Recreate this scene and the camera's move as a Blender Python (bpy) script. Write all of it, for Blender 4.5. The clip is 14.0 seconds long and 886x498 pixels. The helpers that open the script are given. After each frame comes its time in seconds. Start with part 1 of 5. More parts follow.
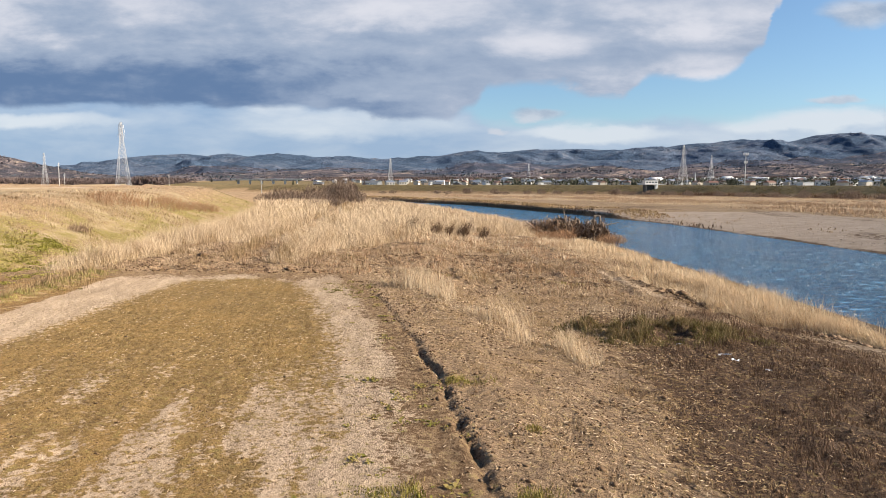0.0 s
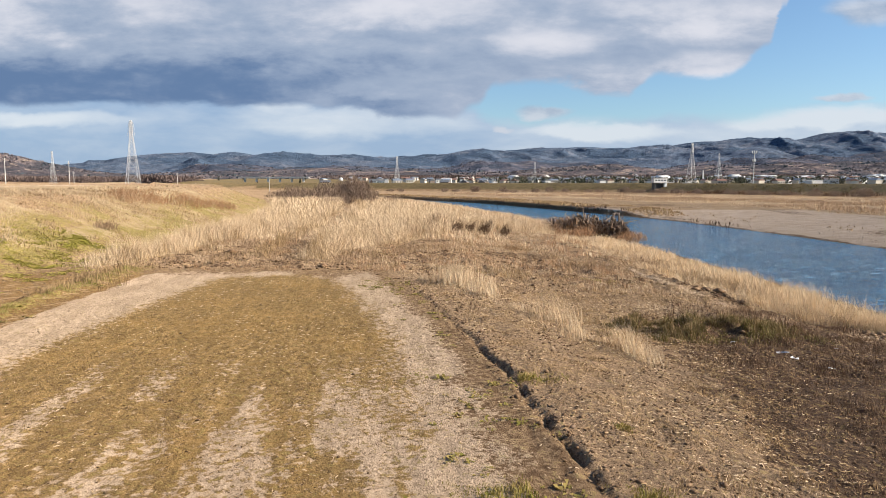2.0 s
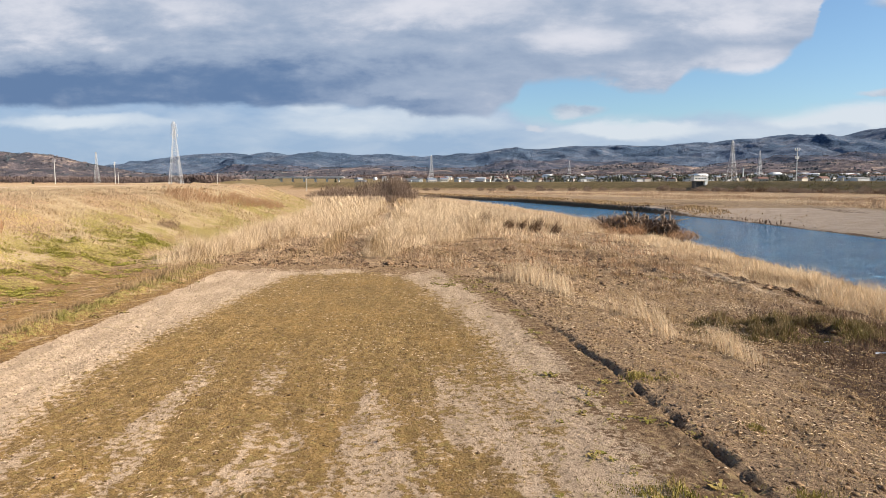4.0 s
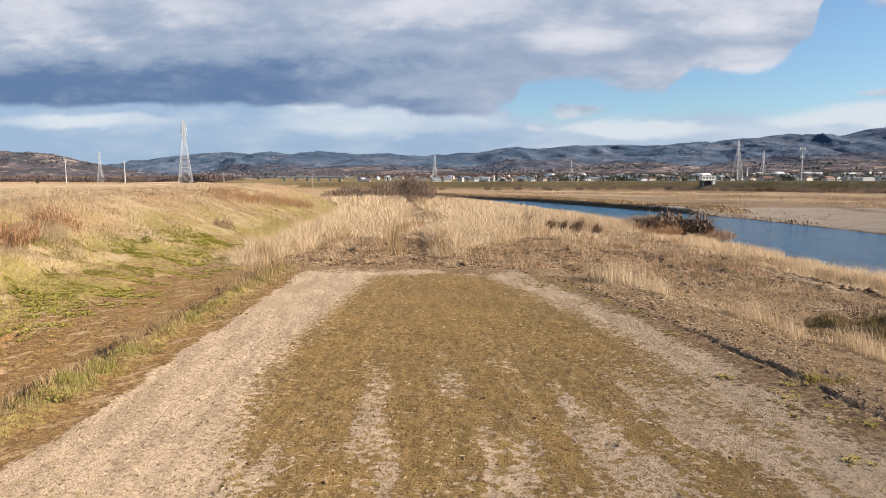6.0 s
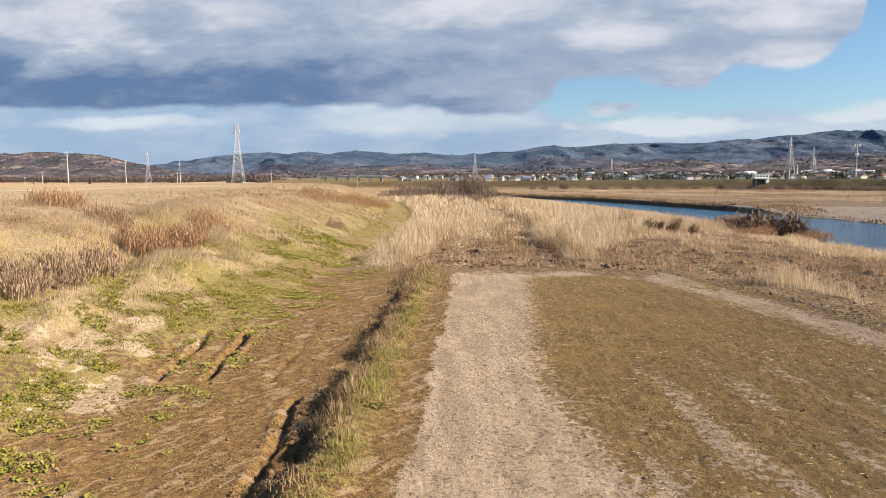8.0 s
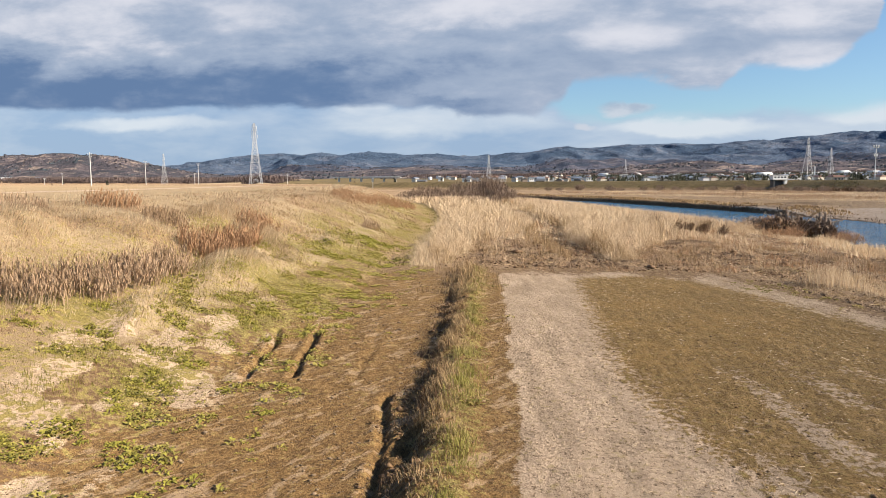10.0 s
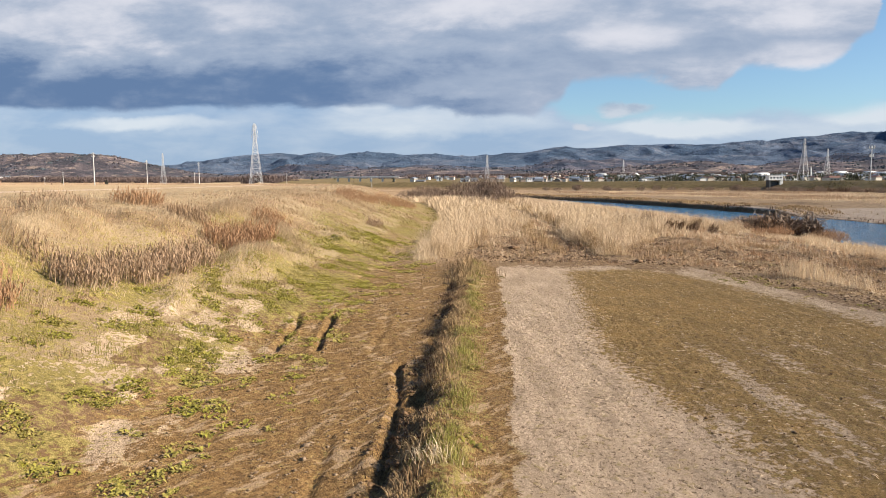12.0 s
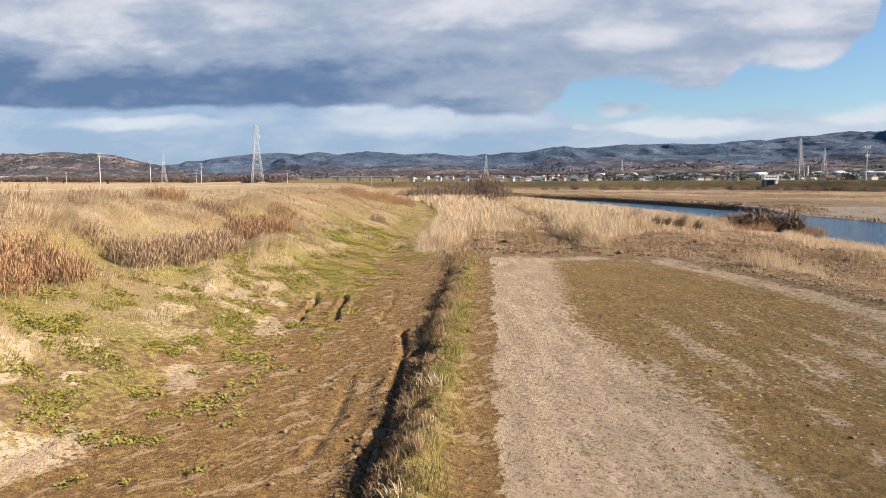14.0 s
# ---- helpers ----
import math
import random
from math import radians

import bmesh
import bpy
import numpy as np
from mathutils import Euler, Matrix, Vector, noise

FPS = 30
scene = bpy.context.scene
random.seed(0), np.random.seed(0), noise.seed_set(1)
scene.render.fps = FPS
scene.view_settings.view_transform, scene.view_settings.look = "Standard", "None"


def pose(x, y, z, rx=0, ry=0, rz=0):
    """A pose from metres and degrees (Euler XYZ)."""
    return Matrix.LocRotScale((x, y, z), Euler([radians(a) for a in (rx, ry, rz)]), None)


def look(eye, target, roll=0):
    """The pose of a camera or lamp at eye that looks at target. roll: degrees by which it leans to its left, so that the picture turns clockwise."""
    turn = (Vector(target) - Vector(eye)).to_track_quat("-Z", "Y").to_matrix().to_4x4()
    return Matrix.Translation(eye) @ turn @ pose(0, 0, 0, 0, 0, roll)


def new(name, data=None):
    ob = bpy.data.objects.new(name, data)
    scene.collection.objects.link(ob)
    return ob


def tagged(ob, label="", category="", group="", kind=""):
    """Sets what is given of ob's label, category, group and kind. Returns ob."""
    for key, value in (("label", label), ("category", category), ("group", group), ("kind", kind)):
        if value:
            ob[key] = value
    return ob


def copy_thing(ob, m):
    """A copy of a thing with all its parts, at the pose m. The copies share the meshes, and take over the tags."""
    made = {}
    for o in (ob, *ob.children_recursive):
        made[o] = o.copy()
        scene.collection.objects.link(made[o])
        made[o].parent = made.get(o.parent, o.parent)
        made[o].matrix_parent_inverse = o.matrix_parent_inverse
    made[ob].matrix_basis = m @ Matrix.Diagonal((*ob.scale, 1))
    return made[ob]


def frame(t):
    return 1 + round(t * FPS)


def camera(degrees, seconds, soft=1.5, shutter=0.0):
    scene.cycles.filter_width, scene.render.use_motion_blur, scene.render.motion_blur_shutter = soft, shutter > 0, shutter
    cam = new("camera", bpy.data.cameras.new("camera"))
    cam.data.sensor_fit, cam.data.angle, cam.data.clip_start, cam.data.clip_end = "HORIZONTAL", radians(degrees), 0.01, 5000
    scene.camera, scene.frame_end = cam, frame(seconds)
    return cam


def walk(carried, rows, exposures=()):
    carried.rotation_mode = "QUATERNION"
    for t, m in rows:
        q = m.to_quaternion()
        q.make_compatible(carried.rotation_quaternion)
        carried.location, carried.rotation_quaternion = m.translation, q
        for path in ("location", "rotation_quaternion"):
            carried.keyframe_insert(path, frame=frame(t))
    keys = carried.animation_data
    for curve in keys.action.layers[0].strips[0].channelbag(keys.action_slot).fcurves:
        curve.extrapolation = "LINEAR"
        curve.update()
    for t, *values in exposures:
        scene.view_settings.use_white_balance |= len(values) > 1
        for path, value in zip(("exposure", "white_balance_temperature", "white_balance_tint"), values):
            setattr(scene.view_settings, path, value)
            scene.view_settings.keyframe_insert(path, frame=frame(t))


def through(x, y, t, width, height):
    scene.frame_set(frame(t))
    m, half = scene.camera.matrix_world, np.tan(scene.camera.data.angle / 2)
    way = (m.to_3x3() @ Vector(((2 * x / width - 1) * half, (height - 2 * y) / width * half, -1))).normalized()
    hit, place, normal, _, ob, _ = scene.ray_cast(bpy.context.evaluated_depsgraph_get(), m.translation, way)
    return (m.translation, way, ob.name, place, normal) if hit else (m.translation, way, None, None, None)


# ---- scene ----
cam = camera(66.4, 14.0, 0.5)
PATH = [
    (0, (0.151, -0.295, 6.173), (0.149, 1.696, 5.981), -0.0),
    (0.5, (-0.244, -0.16, 6.144), (-0.25, 1.83, 5.949), -0.1),
    (1, (-0.728, -0.076, 6.1), (-0.744, 1.915, 5.903), -0.1),
    (1.5, (-1.292, -0.01, 6.062), (-1.309, 1.98, 5.865), -0.1),
    (2, (-1.975, 0.087, 6.036), (-1.992, 2.077, 5.839), -0.0),
    (2.5, (-2.628, 0.101, 6.007), (-2.686, 2.09, 5.808), -0.1),
    (3, (-3.076, 0.128, 5.936), (-3.183, 2.115, 5.737), -0.0),
    (5.5, (-8.097, 0.115, 5.932), (-8.211, 2.102, 5.732), -0.3),
    (6, (-9.86, 0.006, 5.995), (-9.972, 1.993, 5.794), -0.2),
    (6.5, (-11.599, 0.115, 6.048), (-11.71, 2.102, 5.845), -0.3),
    (7, (-13.51, 0.081, 6.077), (-13.62, 2.067, 5.874), -0.2),
    (7.5, (-15.487, -0.023, 6.107), (-15.634, 1.962, 5.904), -0.3),
    (8, (-17.512, -0.141, 6.166), (-17.727, 1.837, 5.963), -0.4),
    (8.5, (-18.971, -0.21, 6.2), (-19.222, 1.764, 5.997), -0.4),
    (11, (-19.791, -2.107, 6.194), (-20.04, -0.132, 5.995), -0.4),
    (11.5, (-19.658, -3.135, 6.165), (-19.906, -1.16, 5.965), -0.4),
    (12, (-19.541, -4.154, 6.176), (-19.786, -2.179, 5.976), -0.3),
    (12.5, (-19.367, -5.307, 6.182), (-19.611, -3.332, 5.982), -0.3),
    (13, (-19.162, -6.574, 6.183), (-19.407, -4.599, 5.982), -0.3),
    (13.5, (-18.979, -7.911, 6.112), (-19.223, -5.936, 5.911), -0.3),
    (14, (-18.839, -9.078, 6.068), (-19.082, -7.103, 5.867), -0.3),
]
walk(cam, [(t, look(eye, target, roll)) for t, eye, target, roll in PATH])


# ---- world, sun, exposure ----
SUN_AZ, SUN_EL = 100.0, 28.0      # degrees clockwise from +y, and above the horizon
scene.view_settings.exposure = 1.07


class Nodes:
    """Small helper to wire a node tree."""

    def __init__(self, tree):
        self.tree = tree
        tree.nodes.clear()

    def add(self, kind, ins=(), **props):
        n = self.tree.nodes.new(kind)
        for k, v in props.items():
            setattr(n, k, v)
        for k, v in dict(ins).items():
            if isinstance(v, bpy.types.NodeSocket):
                self.tree.links.new(v, n.inputs[k])
            else:
                n.inputs[k].default_value = v
        return n

    def math(self, op, a, b=0.0, clamp=False):
        n = self.add("ShaderNodeMath", {0: a, 1: b}, operation=op, use_clamp=clamp)
        return n.outputs[0]

    def smooth(self, v, lo, hi):
        n = self.add("ShaderNodeMapRange", {"Value": v, "From Min": lo, "From Max": hi}, interpolation_type="SMOOTHSTEP")
        return n.outputs["Result"]

    def mix(self, f, a, b):
        n = self.add("ShaderNodeMix", data_type="RGBA")
        for s, v in ((n.inputs[0], f), (n.inputs[6], a), (n.inputs[7], b)):
            if isinstance(v, bpy.types.NodeSocket):
                self.tree.links.new(v, s)
            elif isinstance(v, tuple):
                s.default_value = (*v[:3], 1)
            else:
                s.default_value = v
        return n.outputs[2]

    def noise(self, vec, scale, detail=4.0, rough=0.55, dist=0.0):
        n = self.add("ShaderNodeTexNoise", {"Vector": vec, "Scale": scale, "Detail": detail, "Roughness": rough, "Distortion": dist})
        return n.outputs["Fac"]

    def stretch(self, vec, s, o=(0, 0, 0)):
        n = self.add("ShaderNodeMapping", {"Vector": vec, "Scale": s, "Location": o})
        return n.outputs[0]


def make_world():
    w = bpy.data.worlds.new("sky")
    w.use_nodes = True
    scene.world = w
    g = Nodes(w.node_tree)
    sky = g.add("ShaderNodeTexSky", sky_type="NISHITA", sun_disc=False, sun_elevation=radians(SUN_EL), sun_rotation=radians(SUN_AZ), air_density=1.0, dust_density=0.6, ozone_density=1.3)
    base = g.add("ShaderNodeVectorMath", {0: sky.outputs[0], 1: (0.106, 0.128, 0.150)}, operation="MULTIPLY").outputs[0]
    d = g.add("ShaderNodeTexCoord").outputs["Generated"]
    x, y, z = g.add("ShaderNodeSeparateXYZ", {0: d}).outputs
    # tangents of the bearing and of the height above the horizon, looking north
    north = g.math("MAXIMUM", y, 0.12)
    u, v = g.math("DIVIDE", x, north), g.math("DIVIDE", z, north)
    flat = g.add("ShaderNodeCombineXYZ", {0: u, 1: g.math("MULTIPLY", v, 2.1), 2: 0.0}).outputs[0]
    n1 = g.noise(g.stretch(flat, (1, 1, 1), (3.1, 0.4, 0)), 4.2, 7, 0.55, 0.2)
    n2 = g.noise(g.stretch(flat, (1, 1, 1), (7.7, 2.0, 0)), 9.0, 7, 0.58, 0.2)
    n3 = g.noise(g.stretch(flat, (0.75, 1.2, 1), (1.3, 5.0, 0)), 7.0, 8, 0.58, 0.15)

    def less(a, k):
        return g.math("MULTIPLY", g.math("SUBTRACT", a, 0.5), k)

    def total(*terms):
        out = terms[0]
        for t in terms[1:]:
            out = g.math("ADD", out, t)
        return out

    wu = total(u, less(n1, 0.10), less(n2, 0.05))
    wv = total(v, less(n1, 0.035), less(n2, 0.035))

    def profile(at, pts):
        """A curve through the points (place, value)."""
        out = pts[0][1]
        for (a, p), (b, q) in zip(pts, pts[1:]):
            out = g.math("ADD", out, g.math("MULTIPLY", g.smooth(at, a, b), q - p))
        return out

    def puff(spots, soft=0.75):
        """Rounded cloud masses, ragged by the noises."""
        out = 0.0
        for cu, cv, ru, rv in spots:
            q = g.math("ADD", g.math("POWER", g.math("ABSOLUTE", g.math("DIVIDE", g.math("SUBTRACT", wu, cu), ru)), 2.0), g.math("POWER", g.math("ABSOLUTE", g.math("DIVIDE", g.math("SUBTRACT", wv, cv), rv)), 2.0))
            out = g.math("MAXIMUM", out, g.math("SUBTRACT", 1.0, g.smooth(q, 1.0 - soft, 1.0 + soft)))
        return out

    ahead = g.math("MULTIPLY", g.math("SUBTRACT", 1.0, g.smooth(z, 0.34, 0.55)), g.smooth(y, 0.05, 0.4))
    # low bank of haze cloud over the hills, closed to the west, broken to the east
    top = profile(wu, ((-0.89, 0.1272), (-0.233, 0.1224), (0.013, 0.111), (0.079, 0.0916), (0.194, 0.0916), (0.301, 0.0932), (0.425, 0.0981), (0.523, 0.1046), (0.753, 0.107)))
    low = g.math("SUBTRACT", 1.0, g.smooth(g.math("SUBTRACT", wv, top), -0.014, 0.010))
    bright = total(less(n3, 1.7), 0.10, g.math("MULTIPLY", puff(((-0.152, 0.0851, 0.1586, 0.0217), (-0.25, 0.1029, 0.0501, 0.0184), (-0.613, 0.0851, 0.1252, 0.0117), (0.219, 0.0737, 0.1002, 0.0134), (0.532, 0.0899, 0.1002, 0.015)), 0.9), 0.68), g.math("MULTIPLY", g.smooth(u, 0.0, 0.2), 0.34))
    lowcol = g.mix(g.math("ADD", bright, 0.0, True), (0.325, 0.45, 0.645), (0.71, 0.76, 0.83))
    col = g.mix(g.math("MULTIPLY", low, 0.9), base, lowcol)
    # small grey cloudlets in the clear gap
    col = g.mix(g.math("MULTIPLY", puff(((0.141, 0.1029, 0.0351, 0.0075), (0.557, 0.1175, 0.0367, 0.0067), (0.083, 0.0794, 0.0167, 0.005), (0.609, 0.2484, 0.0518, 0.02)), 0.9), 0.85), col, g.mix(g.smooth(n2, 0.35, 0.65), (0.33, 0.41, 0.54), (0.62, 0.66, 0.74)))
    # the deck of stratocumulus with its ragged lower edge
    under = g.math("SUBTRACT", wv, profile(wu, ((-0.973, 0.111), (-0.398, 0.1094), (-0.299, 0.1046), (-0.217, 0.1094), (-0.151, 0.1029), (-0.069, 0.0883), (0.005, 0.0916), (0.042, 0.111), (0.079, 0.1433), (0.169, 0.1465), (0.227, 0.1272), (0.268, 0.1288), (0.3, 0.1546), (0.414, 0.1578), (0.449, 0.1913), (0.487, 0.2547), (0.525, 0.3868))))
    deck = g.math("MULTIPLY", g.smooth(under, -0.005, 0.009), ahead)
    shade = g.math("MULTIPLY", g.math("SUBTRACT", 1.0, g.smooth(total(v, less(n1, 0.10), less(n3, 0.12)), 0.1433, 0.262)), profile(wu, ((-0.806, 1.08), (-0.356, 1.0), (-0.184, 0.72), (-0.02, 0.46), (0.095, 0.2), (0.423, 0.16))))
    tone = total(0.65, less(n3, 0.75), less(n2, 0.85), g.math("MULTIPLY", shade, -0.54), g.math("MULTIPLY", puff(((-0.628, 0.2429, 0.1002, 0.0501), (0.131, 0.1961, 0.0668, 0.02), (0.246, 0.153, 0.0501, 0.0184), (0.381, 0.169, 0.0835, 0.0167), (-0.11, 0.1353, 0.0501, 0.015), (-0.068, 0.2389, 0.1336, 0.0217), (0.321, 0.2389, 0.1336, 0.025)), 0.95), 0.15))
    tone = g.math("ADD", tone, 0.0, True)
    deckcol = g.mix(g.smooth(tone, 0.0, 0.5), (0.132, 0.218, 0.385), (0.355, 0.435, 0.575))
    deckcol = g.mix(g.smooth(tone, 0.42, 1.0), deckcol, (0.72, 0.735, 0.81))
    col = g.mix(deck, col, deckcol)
    # below the horizon: plain earth
    col = g.mix(g.smooth(z, -0.02, -0.005), (0.2, 0.17, 0.13), col)
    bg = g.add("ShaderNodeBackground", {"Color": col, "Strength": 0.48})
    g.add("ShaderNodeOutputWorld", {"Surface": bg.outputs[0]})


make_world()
sun = new("sun", bpy.data.lights.new("sun", "SUN"))
sun.data.energy, sun.data.angle, sun.data.color = 5.0, radians(0.6), (1.0, 0.875, 0.72)
sun.matrix_world = pose(0, 0, 60, 90 - SUN_EL, 0, 180 - SUN_AZ)

# ---- numbers of the plan ----
rng = np.random.default_rng(7)


def lattice(ix, iy, seed):
    h = (ix * 374761393 + iy * 668265263 + seed * 144665) & 0xFFFFFFFF
    h = ((h ^ (h >> 13)) * 1274126177) & 0xFFFFFFFF
    return ((h ^ (h >> 16)) & 0xFFFF) / 65535.0


def vnoise(x, y, seed=0):
    x, y = np.asarray(x, float), np.asarray(y, float)
    ix, iy = np.floor(x).astype(np.int64), np.floor(y).astype(np.int64)
    fx, fy = x - ix, y - iy
    fx, fy = fx * fx * (3 - 2 * fx), fy * fy * (3 - 2 * fy)
    a, b = lattice(ix, iy, seed), lattice(ix + 1, iy, seed)
    c, d = lattice(ix, iy + 1, seed), lattice(ix + 1, iy + 1, seed)
    return (a + (b - a) * fx) * (1 - fy) + (c + (d - c) * fx) * fy


def fbm(x, y, size, octaves=4, seed=0):
    """Noise from 0 to 1 about 0.5, its largest forms `size` metres across."""
    v, amp, tot = 0.0, 1.0, 0.0
    for k in range(octaves):
        f = 2.0 ** k / size
        v, tot = v + amp * vnoise(np.asarray(x) * f + 17.3 * k, np.asarray(y) * f - 9.1 * k, seed + k), tot + amp
        amp *= 0.5
    return v / tot


def step(v, lo, hi):
    t = np.clip((np.asarray(v, float) - lo) / (hi - lo), 0, 1)
    return t * t * (3 - 2 * t)


def verge_x(y):          # grassy ridge between mud and track
    return -20.85 - 0.0585 * np.clip(y, -5, 50)


def trench_x(y):         # plough furrow at the right of the field
    return 1.28 - 0.163 * (y - 12.5) - 0.0026 * (y - 12.5) * (y - 25.4)


def gap_x(y):            # trodden track between the two reed beds
    y = np.asarray(y, float)
    return -14.6 - 0.075 * (y - 50) - 0.0005 * np.clip(y - 90, 0, 140) ** 2 + 0.7 * np.sin(y * 0.15) * np.clip((y - 55) / 20, 0, 1)


def toe_x(y):            # foot of the near levee
    return -31.0 - 0.0009 * np.clip(y - 30, 0, 260) ** 2 - 0.47 * np.clip(y - 290, 0, 1e9)


def bank_x(y):           # near water's edge
    return np.interp(y, (-400, 0, 40, 106, 149, 223, 301, 371, 460, 600, 900), (56, 34, 29.6, 26.6, 21.6, 8, -13, -46, -110, -230, -520))


def bench_u(y):          # width of the grassy bench below the river path
    return np.interp(y, (28, 36, 44, 60, 90), (4.6, 6.6, 11.4, 12.4, 13))


def shore_x(y):          # far water's edge
    return np.interp(y, (-400, 0, 40, 80, 120, 159, 214, 301, 371, 460, 600, 900), (120, 72, 66, 60, 57, 53, 39, 11, -28, -88, -205, -490))


def levee_s(x, y):       # distance beyond the crest of the far levee
    return np.maximum((x - 143 + 0.65 * (y - 485)) / 1.193, 0.425 * (x - 143) + 0.905 * (y - 485))


def polyline_d(x, y, pts):
    best = np.full(np.shape(x), 1e9)
    for (ax, ay), (bx, by) in zip(pts, pts[1:]):
        dx, dy = bx - ax, by - ay
        t = np.clip(((x - ax) * dx + (y - ay) * dy) / (dx * dx + dy * dy), 0, 1)
        best = np.minimum(best, np.hypot(x - ax - t * dx, y - ay - t * dy))
    return best


RUTS = (((-22.1, 3.0), (-22.5, 8.0), (-23.0, 12.5), (-23.9, 18.5)), ((-23.6, 4.5), (-23.9, 8.5), (-24.4, 12.0)),
        ((-28.5, 26.7), (-27.9, 23.0), (-27.3, 20.0)), ((-29.9, 25.6), (-29.3, 22.6), (-28.7, 19.6)), ((-26.0, 27.5), (-25.2, 20.0)))


def heap(x, y):          # hummocks of long combed grass on the near levee
    t = toe_x(y) - x
    own = 0.0
    for cx, cy, rx, ry in ((-34.6, 32.5, 1.5, 3.6), (-40.0, 31.5, 2.2, 3.0), (-41.0, 20.0, 2.0, 2.6), (-42.2, 27.0, 1.8, 2.4), (-40.5, 44.0, 2.0, 4.0)):
        own = np.maximum(own, np.exp(-(((x - cx) / rx) ** 2 + ((y - cy) / ry) ** 2) ** 2))
    return np.maximum(own, 0.8 * step(fbm(x, y, 4.2, 2, 82), 0.50, 0.62)) * step(t, 1.8, 3.6) * (1 - step(t, 11, 15)) * (1 - 0.75 * step(y, 44, 58))


def height(x, y):
    x, y = np.asarray(x, float), np.asarray(y, float)
    u, v, s = bank_x(y) - x, x - shore_x(y), levee_s(x, y)
    near = np.interp(u, (-30, -8, 0, 1.5, 4, 9, 12, 14, 18, 22, 26, 30, 43), (-4.6, -4.4, -3.35, -3.05, -2.7, -2.4, -2.1, -1.75, -1.45, -1.25, -0.9, -0.25, 0.0))
    far = np.interp(v, (-8, 0, 2, 8, 25, 45, 70, 120), (-4.4, -3.35, -3.05, -2.75, -2.3, -2.2, -1.7, -1.6))
    cut = np.interp(v, (-8, 0, 0.7, 1.5, 6, 45, 70, 120), (-4.4, -3.35, -2.7, -1.75, -1.6, -1.6, -1.6, -1.6)) + 0.5 * (fbm(x, y, 7, 3, 24) - 0.5) * step(v, 0, 2)
    far = far + (cut - far) * step(y, 172, 196)
    lev = np.interp(s, (-19, -15, 0, 6, 24, 60), (-1.6, -1.3, 5.2, 5.2, 1.4, 1.2))
    t = toe_x(y) - x     # positive up the near levee
    left = np.interp(t, (-6, -1, 4, 12, 17, 22, 41, 41.6, 45, 45.6, 120), (0, 0.12, 1.6, 4.45, 5.1, 5.15, 5.1, 5.3, 5.3, 5.1, 5.3))
    left = left + 0.35 * (fbm(x, y, 9, 3, 5) - 0.5) * step(t, 0, 4) * (1 - step(t, 15, 17))
    left = left + 0.75 * heap(x, y)
    left = left * (1 - step(np.hypot(x, y), 430, 640))
    z = np.where(x < (bank_x(y) + shore_x(y)) / 2, near, np.where(s > -19, lev, far))
    z = z + np.where(t > -6, left, 0.0)
    open_land = step(u, 4, 14) * (1 - step(t, -2, 2))
    z = z + open_land * (0.35 * (fbm(x, y, 14, 3, 1) - 0.5))
    # the near fields in detail
    rough = open_land * (1 - step(y, 60, 90))
    wild = step(x, trench_x(y), trench_x(y) + 2.0) + step(y, 46, 50)
    z = z + rough * 0.075 * (fbm(x, y, 0.26, 2, 16) - 0.5) * (1 - step(y, 28, 32))
    z = z + rough * (0.035 + 0.045 * np.clip(wild, 0, 1)) * (fbm(x, y, 0.5, 2, 13) - 0.5) * (1 - step(y, 36, 44))
    z = z + rough * (0.05 + (0.20 + 0.25 * step(y, 40, 48)) * np.clip(wild, 0, 1)) * (fbm(x, y, 1.6, 4, 2) - 0.5)
    z = z + rough * np.clip(wild, 0, 1) * (0.17 + 0.30 * step(y, 42, 48) + 0.15 * step(x, 6 + 0.1 * y, 10 + 0.1 * y)) * (fbm(x, y, 0.7, 3, 12) - 0.5)
    ridge = np.exp(-((x - verge_x(y)) / 0.75) ** 2) * (1 - step(y, 44, 50))
    z = z + ridge * (0.26 + 0.14 * (1 - step(y, 9, 16)) + 0.36 * (fbm(x, y, 1.1, 3, 3) - 0.5) + 0.34 * (fbm(x, y, 0.5, 2, 25) - 0.5))
    mud = step(-x, -verge_x(y) + 0.4, -verge_x(y) + 1.2) * (1 - step(t, -2.5, 0)) * (1 - step(y, 42, 48))
    z = z - mud * 0.16 + mud * 0.13 * (fbm(x * 1.0 + 0.35 * y, y * 0.45, 1.3, 4, 4) - 0.5)
    d = np.abs(x - trench_x(y) - 0.35 * (fbm(x, y, 3, 3, 8) - 0.5) - 0.22 * (fbm(x, y, 0.7, 2, 18) - 0.5))
    on = (1 - step(y, 38, 43)) * (1 - 0.6 * step(y, 24, 28)) * (0.4 + 0.8 * step(fbm(y, y * 0, 1.0, 3, 14), 0.3, 0.6))
    z = z - on * 0.19 * np.exp(-(d / 0.11) ** 2) + on * 0.06 * np.exp(-((d - 0.32) / 0.18) ** 2)
    for k, pts in enumerate(RUTS):
        d = polyline_d(x + 0.35 * (fbm(x, y, 2, 2, 20 + k) - 0.5), y, pts)
        deep = (0.20, 0.08, 0.20, 0.20, 0.06)[k] * (0.7 + 0.5 * step(fbm(y, x, 0.9, 2, 40 + k), 0.3, 0.6))
        z = z - deep * np.exp(-(d / 0.115) ** 2) + 0.25 * deep * np.exp(-((d - 0.3) / 0.14) ** 2)
    # low scarp and hummocks along the river
    z = z + 0.5 * (fbm(x, y, 5, 3, 9) - 0.5) * step(u, 2, 6) * (1 - step(u, 16, 24)) * (x < 60)
